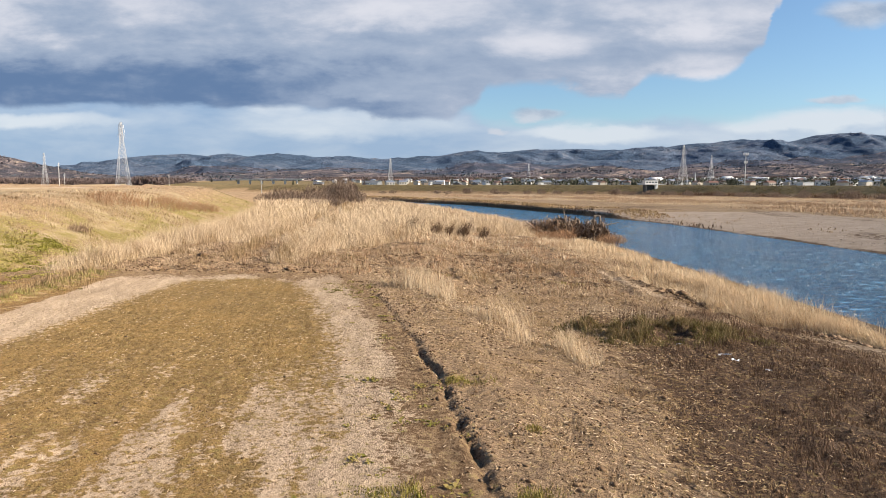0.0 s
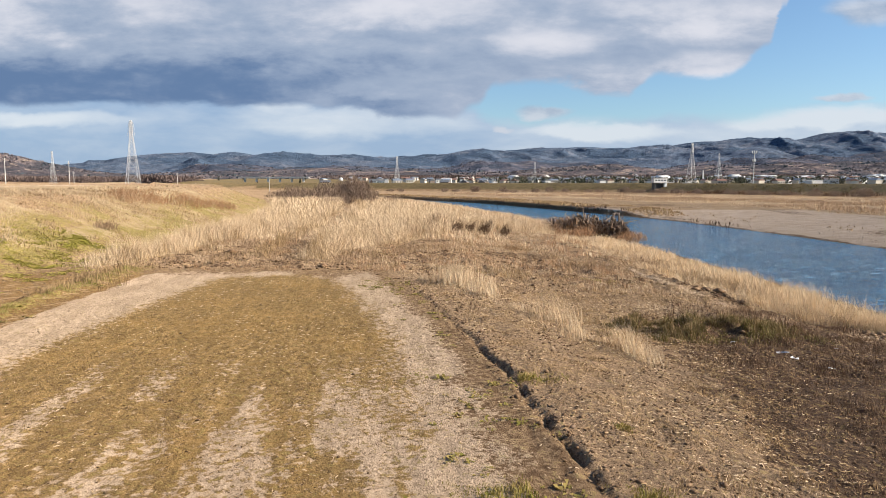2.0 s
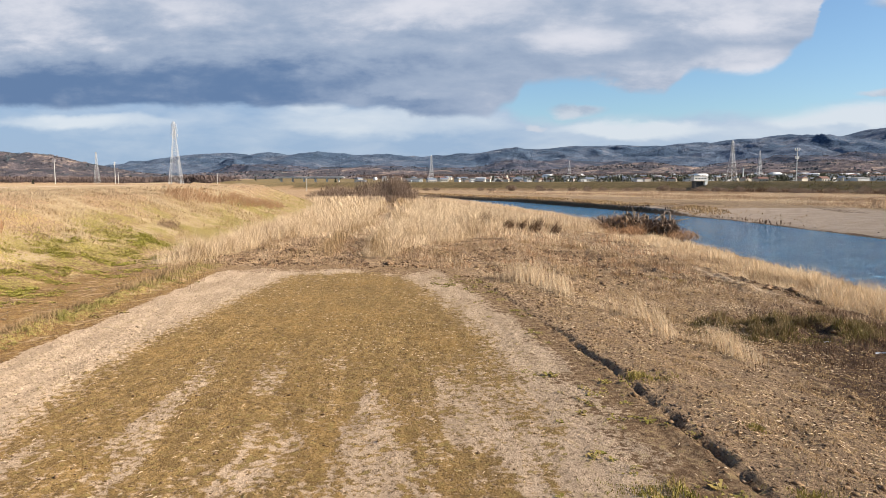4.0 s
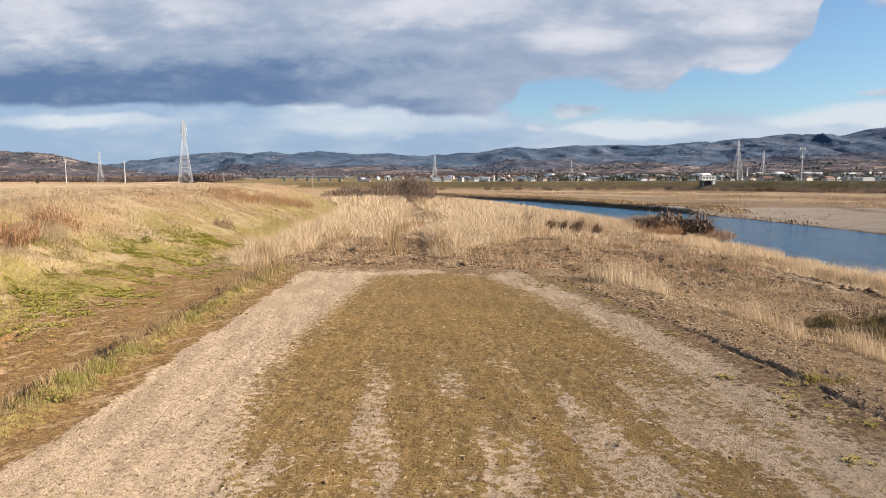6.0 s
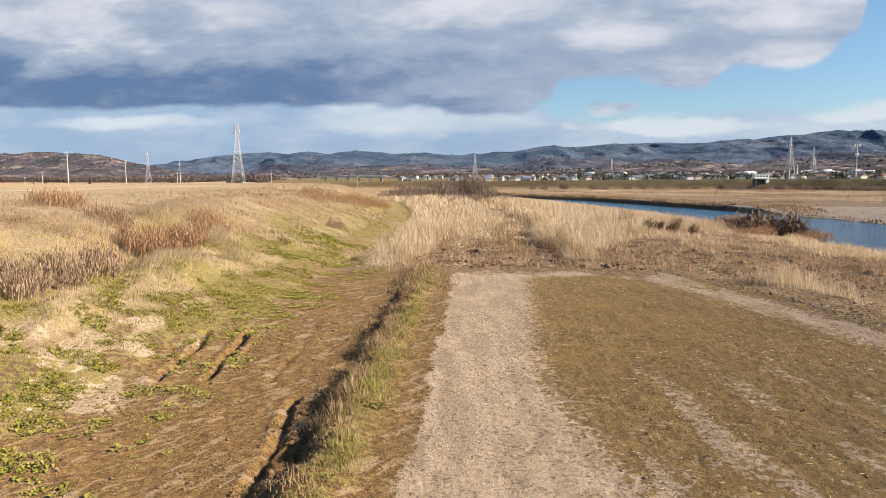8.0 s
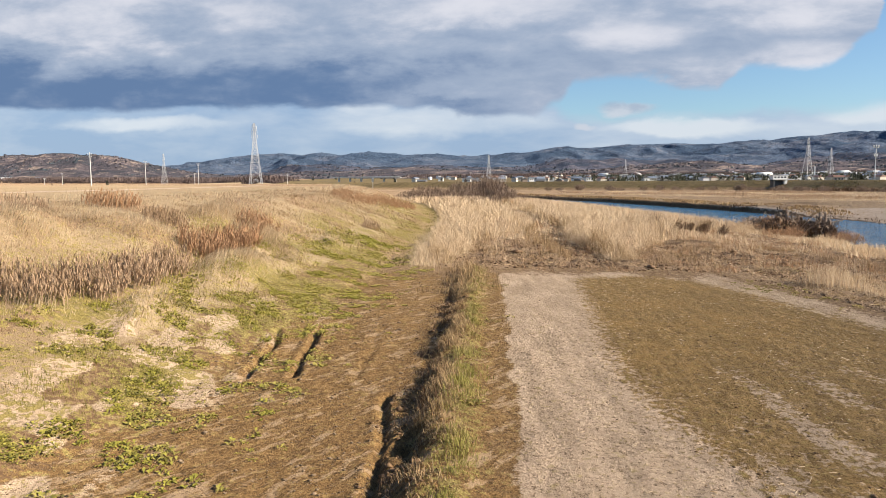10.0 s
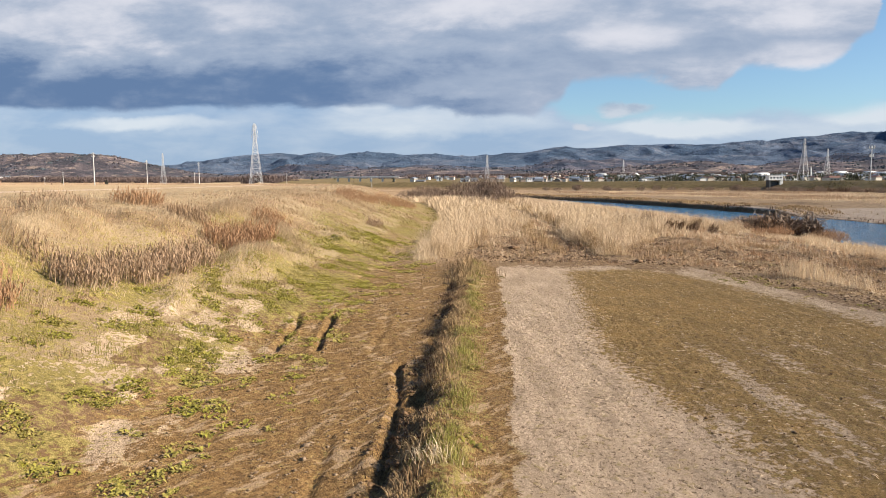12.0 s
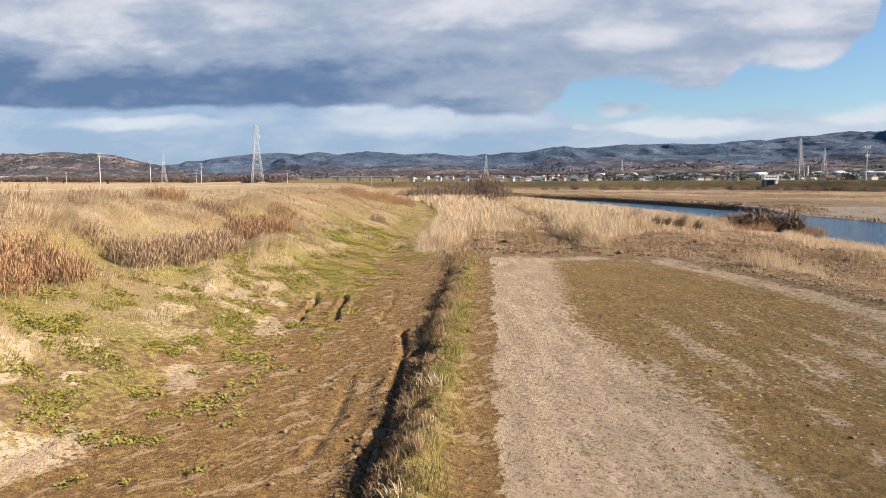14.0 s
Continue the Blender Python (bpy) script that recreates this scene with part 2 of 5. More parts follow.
    scarp = (u - bench_u(y) - 1.4 * (fbm(x, y, 2.2, 3, 17) - 0.5))
    z = z - 0.42 * (1 - step(scarp, -0.2, 0.9)) * step(scarp, -5, -1) * step(u, 2, 5) * (1 - step(y, 62, 76)) * step(y, 28, 36) * (0.3 + 0.7 * step(fbm(x, y, 4, 2, 26), 0.36, 0.55)) * (x < 60)
    z = z - (0.04 + 0.42 * step(fbm(x, y, 0.8, 3, 19), 0.45, 0.66)) * np.exp(-((x - verge_x(y) + 0.92 + 0.5 * (fbm(x, y, 1.0, 2, 23) - 0.5)) / 0.30) ** 2) * (1 - 0.6 * step(y, 12, 20)) * (1 - step(y, 40, 46))
    z = z + 0.45 * np.exp(-(((x - 10.6) / 4.4) ** 4) - (((y - 33.6) / 2.1) ** 4)) * step(fbm(x, y, 1.3, 3, 15), 0.35, 0.65)
    # far plain lifts gently toward the hills
    far_plain = step(np.hypot(x, y), 560, 2300)
    return z + 17 * far_plain


# ---- materials ----
def material(name):
    m = bpy.data.materials.new(name)
    m.use_nodes = True
    return m, Nodes(m.node_tree)


def finish(g, col, rough, height_=None, strength=0.3, dist=0.02, metal=0.0, spec=0.3, extra=()):
    ins = {"Base Color": col, "Roughness": rough, "Metallic": metal, "Specular IOR Level": spec}
    ins.update(dict(extra))
    if height_ is not None:
        ins["Normal"] = g.add("ShaderNodeBump", {"Height": height_, "Strength": strength, "Distance": dist}).outputs[0]
    b = g.add("ShaderNodeBsdfPrincipled", ins)
    g.add("ShaderNodeOutputMaterial", {"Surface": b.outputs[0]})


def plain(name, a, b, scale=3.0, rough=0.7, bump=0.3, metal=0.0, spec=0.3, fine=9.0):
    """Two tones mixed at two scales with a grain relief."""
    m, g = material(name)
    p = g.add("ShaderNodeTexCoord").outputs["Object"]
    n1, n2 = g.noise(p, scale, 4), g.noise(p, scale * fine, 3)
    f = g.smooth(g.math("ADD", g.math("MULTIPLY", n1, 0.65), g.math("MULTIPLY", n2, 0.35)), 0.35, 0.65)
    r = g.math("ADD", rough - 0.06, g.math("MULTIPLY", n2, 0.12))
    finish(g, g.mix(f, a, b), r, n2, bump, 0.02, metal, spec)
    return m


def leafy(name, a, b, c, rough=0.75, patch=0.35, through=0.14, vary=0.6):
    """Stalks and leaves: every blade its own tone, with drifts of tone over metres."""
    m, g = material(name)
    p = g.add("ShaderNodeTexCoord").outputs["Object"]
    r = g.add("ShaderNodeNewGeometry").outputs["Random Per Island"]
    n = g.noise(p, patch, 3)
    col = g.mix(g.smooth(n, 0.38, 0.62), a, b)
    col = g.mix(g.math("MULTIPLY", r, r), col, c)
    val = g.math("ADD", 1.0 - vary / 2, g.math("MULTIPLY", r, vary))
    col = g.add("ShaderNodeVectorMath", {0: col, "Scale": val}, operation="SCALE").outputs[0]
    d = g.add("ShaderNodeBsdfPrincipled", {"Base Color": col, "Roughness": rough, "Specular IOR Level": 0.2})
    t = g.add("ShaderNodeBsdfTranslucent", {"Color": col})
    mx = g.add("ShaderNodeMixShader", {0: through, 1: d.outputs[0], 2: t.outputs[0]})
    g.add("ShaderNodeOutputMaterial", {"Surface": mx.outputs[0]})
    return m


def ground_material():
    m, g = material("earth")
    p = g.add("ShaderNodeTexCoord").outputs["Object"]
    za = g.add("ShaderNodeSeparateColor", {0: g.add("ShaderNodeAttribute", attribute_name="zone_a").outputs["Color"]})
    zb = g.add("ShaderNodeSeparateColor", {0: g.add("ShaderNodeAttribute", attribute_name="zone_b").outputs["Color"]})
    zc = g.add("ShaderNodeSeparateColor", {0: g.add("ShaderNodeAttribute", attribute_name="zone_c").outputs["Color"]})
    big, mid = g.noise(p, 0.22, 5), g.smooth(g.noise(p, 1.1, 8, 0.72), 0.28, 0.72)
    grit = g.smooth(g.noise(p, 26.0, 5, 0.7), 0.41, 0.59)
    fine = g.smooth(g.noise(p, 4.5, 7, 0.7), 0.38, 0.62)
    comb = g.smooth(g.noise(g.stretch(p, (1.0, 0.3, 1.0)), 5.0, 6, 0.68), 0.38, 0.62)
    far = g.noise(g.stretch(p, (1, 2.2, 1)), 0.012, 6, 0.6)

    def on(mask, n, amount, lo=0.35, hi=0.65):
        return g.smooth(g.math("ADD", mask, g.math("MULTIPLY", g.math("SUBTRACT", n, 0.5), amount)), lo, hi)

    xyz = g.add("ShaderNodeSeparateXYZ", {0: p}).outputs
    drive = g.add("ShaderNodeCombineXYZ", {0: g.math("ADD", xyz[0], g.math("MULTIPLY", xyz[1], 0.16)), 1: g.math("MULTIPLY", xyz[1], 0.17), 2: 0.0}).outputs[0]
    skew = g.add("ShaderNodeCombineXYZ", {0: g.math("SUBTRACT", xyz[0], g.math("MULTIPLY", xyz[1], 0.5)), 1: g.math("MULTIPLY", xyz[1], 0.35), 2: 0.0}).outputs[0]
    streak = g.smooth(g.noise(drive, 1.5, 6, 0.62), 0.38, 0.62)
    # small dents, drawn only as shade in the colour, without relief
    dent_shade = g.smooth(g.noise(g.stretch(p, (1, 0.7, 1)), 11.0, 5, 0.66), 0.55, 0.63)
    soil = g.mix(fine, (0.136, 0.08, 0.04), (0.32, 0.212, 0.12))
    # footprint-sized hollows, their shade likewise put into the colour
    print_shade = g.smooth(g.noise(g.stretch(p, (1, 0.8, 1)), 4.6, 6, 0.7, 0.4), 0.56, 0.62)
    sand = g.mix(g.math("ADD", g.math("MULTIPLY", streak, 0.62), g.math("MULTIPLY", grit, 0.38)), (0.375, 0.277, 0.186), (0.56, 0.42, 0.292))
    sand = g.mix(g.math("MULTIPLY", dent_shade, 0.82), sand, (0.16, 0.108, 0.064))
    sand = g.mix(g.math("MULTIPLY", print_shade, 0.45), sand, (0.192, 0.132, 0.08))
    till = g.mix(g.math("ADD", g.math("MULTIPLY", comb, 0.5), g.math("MULTIPLY", grit, 0.5)), (0.13, 0.0781, 0.0283), (0.394, 0.255, 0.1))
    till = g.mix(g.math("MULTIPLY", g.smooth(big, 0.48, 0.62), 0.55), till, (0.336, 0.204, 0.068))
    till = g.mix(g.math("MULTIPLY", g.math("SUBTRACT", 1.0, streak), 0.45), till, (0.168, 0.106, 0.0384))
    till = g.mix(g.math("MULTIPLY", dent_shade, 0.6), till, (0.08, 0.048, 0.02))
    till = g.mix(g.math("MULTIPLY", print_shade, 0.55), till, (0.096, 0.06, 0.0256))
    mud = g.mix(g.math("ADD", g.math("MULTIPLY", fine, 0.5), g.math("MULTIPLY", grit, 0.5)), (0.124, 0.0688, 0.024), (0.352, 0.214, 0.0896))
    crust = g.noise(skew, 2.0, 8, 0.68)
    mud = g.mix(g.math("MULTIPLY", g.smooth(crust, 0.535, 0.60), 0.62), mud, (0.44, 0.32, 0.204))
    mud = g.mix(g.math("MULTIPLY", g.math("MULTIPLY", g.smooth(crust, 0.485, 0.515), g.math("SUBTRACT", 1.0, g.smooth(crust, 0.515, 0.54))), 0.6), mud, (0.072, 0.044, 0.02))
    mud = g.mix(g.math("MULTIPLY", dent_shade, 0.6), mud, (0.056, 0.0336, 0.016))
    litter = g.mix(g.math("ADD", g.math("MULTIPLY", fine, 0.5), g.math("MULTIPLY", grit, 0.5)), (0.10, 0.062, 0.034), (0.47, 0.322, 0.195))
    # dark damp earth, and the tone for shade put into the ground
    damp_shade = g.mix(g.math("ADD", g.math("MULTIPLY", fine, 0.6), g.math("MULTIPLY", grit, 0.4)), (0.026, 0.014, 0.008), (0.20, 0.118, 0.066))
    green = g.mix(g.math("ADD", g.math("MULTIPLY", fine, 0.6), g.math("MULTIPLY", grit, 0.4)), (0.08, 0.0704, 0.0144), (0.336, 0.26, 0.092))
    dry = g.mix(g.noise(g.stretch(p, (1, 1, 0.4)), 3.0, 5), (0.224, 0.16, 0.084), (0.512, 0.392, 0.256))
    dry = g.mix(g.math("MULTIPLY", g.smooth(g.noise(g.stretch(p, (0.4, 1.6, 1)), 0.09, 6, 0.62), 0.50, 0.64), 0.42), dry, (0.216, 0.136, 0.072))
    tuft = g.smooth(g.noise(g.stretch(p, (0.6, 1.2, 0.4)), 0.5, 8, 0.72), 0.40, 0.60)
    dry = g.mix(g.math("MULTIPLY", g.math("SUBTRACT", 1.0, tuft), 0.36), dry, (0.176, 0.116, 0.06))
    gravel = g.mix(g.noise(p, 1.7, 5, 0.7), (0.368, 0.28, 0.208), (0.544, 0.432, 0.336))
    gravel = g.mix(g.math("MULTIPLY", g.math("SUBTRACT", 1.0, tuft), 0.35), gravel, (0.224, 0.16, 0.108))
    plain_ = g.mix(g.math("MULTIPLY", g.math("ADD", g.smooth(far, 0.4, 0.6), tuft), 0.5), (0.084, 0.0624, 0.0288), (0.188, 0.138, 0.068))
    col = soil
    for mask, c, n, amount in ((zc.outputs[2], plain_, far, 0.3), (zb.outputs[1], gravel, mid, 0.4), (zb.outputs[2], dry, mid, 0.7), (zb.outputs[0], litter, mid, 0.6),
                               (zc.outputs[0], damp_shade, mid, 0.9), (za.outputs[2], mud, fine, 0.8), (za.outputs[1], sand, fine, 0.5),
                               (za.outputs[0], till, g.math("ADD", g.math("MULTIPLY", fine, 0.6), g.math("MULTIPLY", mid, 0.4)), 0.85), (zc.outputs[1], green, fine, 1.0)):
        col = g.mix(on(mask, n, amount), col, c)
    col = g.mix(g.math("MULTIPLY", g.smooth(big, 0.55, 0.75), 0.25), col, (0.176, 0.12, 0.068))
    cell = g.add("ShaderNodeTexVoronoi", {"Vector": p, "Scale": 6.5}).outputs["Distance"]
    h = g.math("ADD", g.math("MULTIPLY", fine, 0.7), g.math("ADD", g.math("MULTIPLY", grit, 0.3), g.math("MULTIPLY", cell, 0.4)))
    finish(g, col, 0.9, h, 0.8, 0.06, 0.0, 0.15, {"Diffuse Roughness": 1.0}.items())
    return m


def water_material():
    m, g = material("river_water")
    p = g.add("ShaderNodeTexCoord").outputs["Object"]
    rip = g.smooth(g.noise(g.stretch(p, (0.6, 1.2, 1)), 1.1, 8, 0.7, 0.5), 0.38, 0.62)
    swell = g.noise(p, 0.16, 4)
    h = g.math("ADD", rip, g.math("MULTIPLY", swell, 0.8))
    # glints on the ripples and reflected sky blue are put into the colour
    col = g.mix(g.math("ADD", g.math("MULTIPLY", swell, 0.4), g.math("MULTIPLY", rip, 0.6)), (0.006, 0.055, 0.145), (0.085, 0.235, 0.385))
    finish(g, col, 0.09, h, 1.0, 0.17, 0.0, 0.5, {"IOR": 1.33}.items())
    return m


def forest_material(name, a, b, c, size):
    m, g = material(name)
    p = g.add("ShaderNodeTexCoord").outputs["Object"]
    n1, n2 = g.noise(p, size, 6, 0.6), g.noise(p, size * 2.6, 6, 0.72)
    col = g.mix(g.smooth(n1, 0.42, 0.58), a, b)
    col = g.mix(g.smooth(g.math("ADD", g.math("MULTIPLY", n2, 0.7), g.math("MULTIPLY", n1, 0.3)), 0.53, 0.58), col, c)
    wood = g.smooth(g.noise(g.stretch(p, (1, 1, 1), (90, 40, 0)), size * 2.2, 6, 0.7), 0.50, 0.56)
    col = g.mix(g.math("MULTIPLY", wood, 0.55), col, tuple(k * 0.75 for k in a))
    n3 = g.smooth(g.noise(p, size * 22, 6, 0.75), 0.3, 0.7)
    col = g.add("ShaderNodeVectorMath", {0: col, "Scale": g.math("ADD", 0.62, g.math("MULTIPLY", n3, 0.76))}, operation="SCALE").outputs[0]
    finish(g, col, 0.95, n3, 0.6, 12.0, 0.0, 0.05)
    return m


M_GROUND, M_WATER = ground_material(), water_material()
# ridge and hills: the valley's haze is put into the base colours
M_RIDGE = forest_material("haze_blue_forest", (0.07, 0.105, 0.16), (0.11, 0.142, 0.2), (0.15, 0.17, 0.215), 0.0045)
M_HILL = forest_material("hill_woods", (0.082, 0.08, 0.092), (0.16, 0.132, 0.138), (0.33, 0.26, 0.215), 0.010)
M_MID = forest_material("haze_tinted_woods", (0.062, 0.076, 0.108), (0.12, 0.118, 0.148), (0.185, 0.165, 0.172), 0.008)
M_WOODS = leafy("bare_woods", (0.136, 0.1, 0.0896), (0.176, 0.128, 0.11), (0.088, 0.0656, 0.0624))
M_REED = leafy("dry_reed", (0.704, 0.563, 0.387), (0.616, 0.475, 0.317), (0.44, 0.317, 0.194), 0.75, 0.35, 0.18, 0.40)
M_GOLD = leafy("golden_grass", (0.722, 0.585, 0.4), (0.651, 0.502, 0.326), (0.528, 0.378, 0.229), 0.75, 0.35, 0.2, 0.40)
M_TAWNY = leafy("tawny_grass", (0.416, 0.3, 0.16), (0.336, 0.228, 0.116), (0.224, 0.14, 0.072))
M_GREEN = leafy("green_grass", (0.269, 0.218, 0.0468), (0.408, 0.301, 0.108), (0.122, 0.124, 0.0216))
M_RUSSET = leafy("russet_weed", (0.48, 0.292, 0.16), (0.4, 0.252, 0.144), (0.24, 0.128, 0.068))
M_BRUSH = leafy("olive_brush", (0.184, 0.147, 0.044), (0.248, 0.177, 0.08), (0.08, 0.0639, 0.024))
M_DARKWEED = leafy("dark_weed", (0.136, 0.08, 0.048), (0.216, 0.132, 0.076), (0.06, 0.036, 0.0224))
M_STONE = plain("river_stone", (0.24, 0.192, 0.152), (0.368, 0.304, 0.248), 4)
M_TWIGS = leafy("fine_twigs", (0.216, 0.156, 0.116), (0.264, 0.188, 0.136), (0.128, 0.088, 0.068))
M_DUN = leafy("dun_weed", (0.496, 0.352, 0.232), (0.4, 0.276, 0.172), (0.224, 0.148, 0.088))
M_WEED = leafy("yellow_green_weed", (0.357, 0.319, 0.0576), (0.435, 0.357, 0.109), (0.248, 0.228, 0.0384))
M_VERGE = leafy("verge_green", (0.304, 0.27, 0.0748), (0.424, 0.342, 0.136), (0.152, 0.144, 0.034))
M_CRUMB = plain("sandy_crumb", (0.136, 0.088, 0.048), (0.272, 0.192, 0.12), 6)
M_TWIG = plain("bare_twig", (0.128, 0.088, 0.064), (0.2, 0.144, 0.104), 6)
M_DRIFT = plain("driftwood", (0.136, 0.096, 0.068), (0.32, 0.248, 0.188), 3)
M_DARKROOT = plain("root_earth", (0.056, 0.0336, 0.0208), (0.176, 0.116, 0.072), 4)
M_CLOD = plain("clod_earth", (0.096, 0.0528, 0.024), (0.216, 0.132, 0.068), 5)
M_STEEL = plain("galvanised_steel", (0.496, 0.504, 0.512), (0.592, 0.592, 0.592), 1.5, 0.5, 0.05, 0.3, 0.4)
M_CONCRETE = plain("pale_concrete", (0.464, 0.448, 0.424), (0.56, 0.544, 0.512), 0.8, 0.85, 0.2)
M_WHITE = plain("white_render", (0.592, 0.592, 0.584), (0.656, 0.656, 0.64), 0.6, 0.8, 0.1)
M_DARKM = plain("dark_steel_and_shade", (0.04, 0.044, 0.048), (0.072, 0.072, 0.072), 1.0, 0.6, 0.1, 0.2)
M_GLASS = plain("window_glass", (0.024, 0.032, 0.04), (0.04, 0.048, 0.056), 1.0, 0.12, 0.0, 0.0, 0.6)
M_ROOFS = [plain("grey_tile_roof", (0.08, 0.088, 0.096), (0.136, 0.144, 0.152), 0.7, 0.6, 0.3), plain("rust_roof", (0.16, 0.088, 0.064), (0.216, 0.128, 0.096), 0.7, 0.6, 0.3),
           plain("blue_grey_roof", (0.128, 0.16, 0.208), (0.176, 0.208, 0.256), 0.7, 0.5, 0.2), plain("white_sheet_roof", (0.528, 0.536, 0.544), (0.608, 0.608, 0.608), 0.4, 0.5, 0.1)]
M_WALLS = [M_WHITE, plain("cream_wall", (0.48, 0.44, 0.368), (0.544, 0.496, 0.424), 0.6), plain("brown_wall", (0.224, 0.176, 0.136), (0.288, 0.232, 0.184), 0.6)]
# trees on the far hills: paler and bluer, haze put into their colour
M_FARWOOD = leafy("haze_tinted_bare_woods", (0.15, 0.128, 0.132), (0.18, 0.15, 0.15), (0.1, 0.092, 0.1), 0.8, 0.01)
M_FARPINE = leafy("haze_tinted_pines", (0.075, 0.09, 0.1), (0.09, 0.1, 0.115), (0.06, 0.072, 0.085), 0.8, 0.01)
M_NEEDLE = leafy("evergreen_leaf", (0.04, 0.0496, 0.032), (0.056, 0.06, 0.04), (0.08, 0.072, 0.048), 0.8, 0.1, 0.1)


# ---- building helpers ----
def mesh_of(name, verts, faces_flat, sizes, mat, smooth=False):
    """A mesh from arrays: vertices, the flat list of corners, the corners of each face."""
    me = bpy.data.meshes.new(name)
    verts = np.asarray(verts, np.float32).reshape(-1, 3)
    idx, sizes = np.asarray(faces_flat, np.int32).ravel(), np.asarray(sizes, np.int32).ravel()
    me.vertices.add(len(verts)), me.loops.add(len(idx)), me.polygons.add(len(sizes))
    me.vertices.foreach_set("co", verts.ravel())
    me.loops.foreach_set("vertex_index", idx)
    me.polygons.foreach_set("loop_start", np.concatenate(([0], np.cumsum(sizes)[:-1])).astype(np.int32))
    me.update(calc_edges=True)
    me.materials.append(mat)
    if smooth:
        me.polygons.foreach_set("use_smooth", np.ones(len(sizes), bool))
    return me


def part(name, bm, mat, parent=None, label=""):
    me = bpy.data.meshes.new(name)
    bm.to_mesh(me)
    bm.free()
    me.materials.append(mat)
    ob = new(name, me)
    ob.parent = parent
    return tagged(ob, label)


def empty(name, x, y, z, turn=0.0):
    ob = new(name)
    ob.matrix_basis = pose(x, y, z, 0, 0, turn)
    ob.empty_display_size = 0.3
    return ob


def add_box(bm, x0, y0, z0, x1, y1, z1, bevel=0.0):
    m = Matrix.LocRotScale(((x0 + x1) / 2, (y0 + y1) / 2, (z0 + z1) / 2), None, (x1 - x0, y1 - y0, z1 - z0))
    made = bmesh.ops.create_cube(bm, size=1, matrix=m)
    if bevel:
        edges = {e for v in made["verts"] for e in v.link_edges}
        bmesh.ops.bevel(bm, geom=list(edges), offset=bevel, segments=1, affect="EDGES")


def add_beam(bm, a, b, r0, r1=None, sides=4):
    a, b = Vector(a), Vector(b)
    way = b - a
    m = Matrix.Translation((a + b) / 2) @ way.to_track_quat("Z", "Y").to_matrix().to_4x4()
    bmesh.ops.create_cone(bm, cap_ends=True, segments=sides, radius1=r0, radius2=r0 if r1 is None else r1, depth=way.length, matrix=m)


def stuff(name, me, label, category):
    return tagged(new(name, me), label, category, kind="stuff")


def blade_arrays(pts, h, w, lean, turn, bend=0.4):
    """Tapered two-piece blades: five vertices, a quad and a triangle each."""
    n = len(pts)
    h, w = np.broadcast_to(h, n)[:, None], np.broadcast_to(w, n)[:, None]
    side = np.stack((np.cos(turn), np.sin(turn), np.zeros(n)), 1) * w
    tip = np.concatenate((lean, np.zeros((n, 1))), 1) * h
    up = np.array((0, 0, 1.0))
    drop = np.sqrt(np.clip(1 - (lean ** 2).sum(1, keepdims=True), 0.05, 1))
    mid = pts + up * h * 0.55 * (0.5 + 0.5 * drop) + tip * 0.55 * bend
    top = pts + up * h * drop + tip
    foot = pts - up * 0.04
    v = np.stack((foot - side, foot + side, mid + side * 0.75, mid - side * 0.75, top), 1)
    base = (np.arange(n) * 5)[:, None]
    f = np.concatenate((base + np.array((0, 1, 2, 3)), base + np.array((3, 2, 4))), 1)
    return v.reshape(-1, 3), f.ravel(), np.tile((4, 3), n)


def blades(name, pts, h, w, lean, mat, label, category, bend=0.4):
    v, f, s = blade_arrays(pts, h, w, lean, rng.uniform(0, 2 * math.pi, len(pts)), bend)
    return stuff(name, mesh_of(name, v, f, s, mat), label, category)


def scatter(x0, x1, y0, y1, per_m2, keep):
    """Random places on the ground with a chance keep(x, y)."""
    n = int((x1 - x0) * (y1 - y0) * per_m2)
    x, y = rng.uniform(x0, x1, n), rng.uniform(y0, y1, n)
    k = rng.random(n) < keep(x, y)
    x, y = x[k], y[k]
    return np.stack((x, y, height(x, y)), 1)


def lean_of(n, wind=(0.0, 0.0), loose=0.2):
    return np.clip(np.array(wind) + rng.normal(0, loose, (n, 2)), -0.75, 0.75)


# ---- ground and river ----
def axis(fine, lo, hi, growth, start_step):
    """Grid lines: the fine part, then steps growing outwards to lo and hi."""
    out, p, d = [], fine[-1], start_step
    while p < hi:
        d *= growth
        p += d
        out.append(p)
    low, p, d = [], fine[0], start_step
    while p > lo:
        d *= growth
        p -= d
        low.append(p)
    return np.concatenate((low[::-1], fine, out))


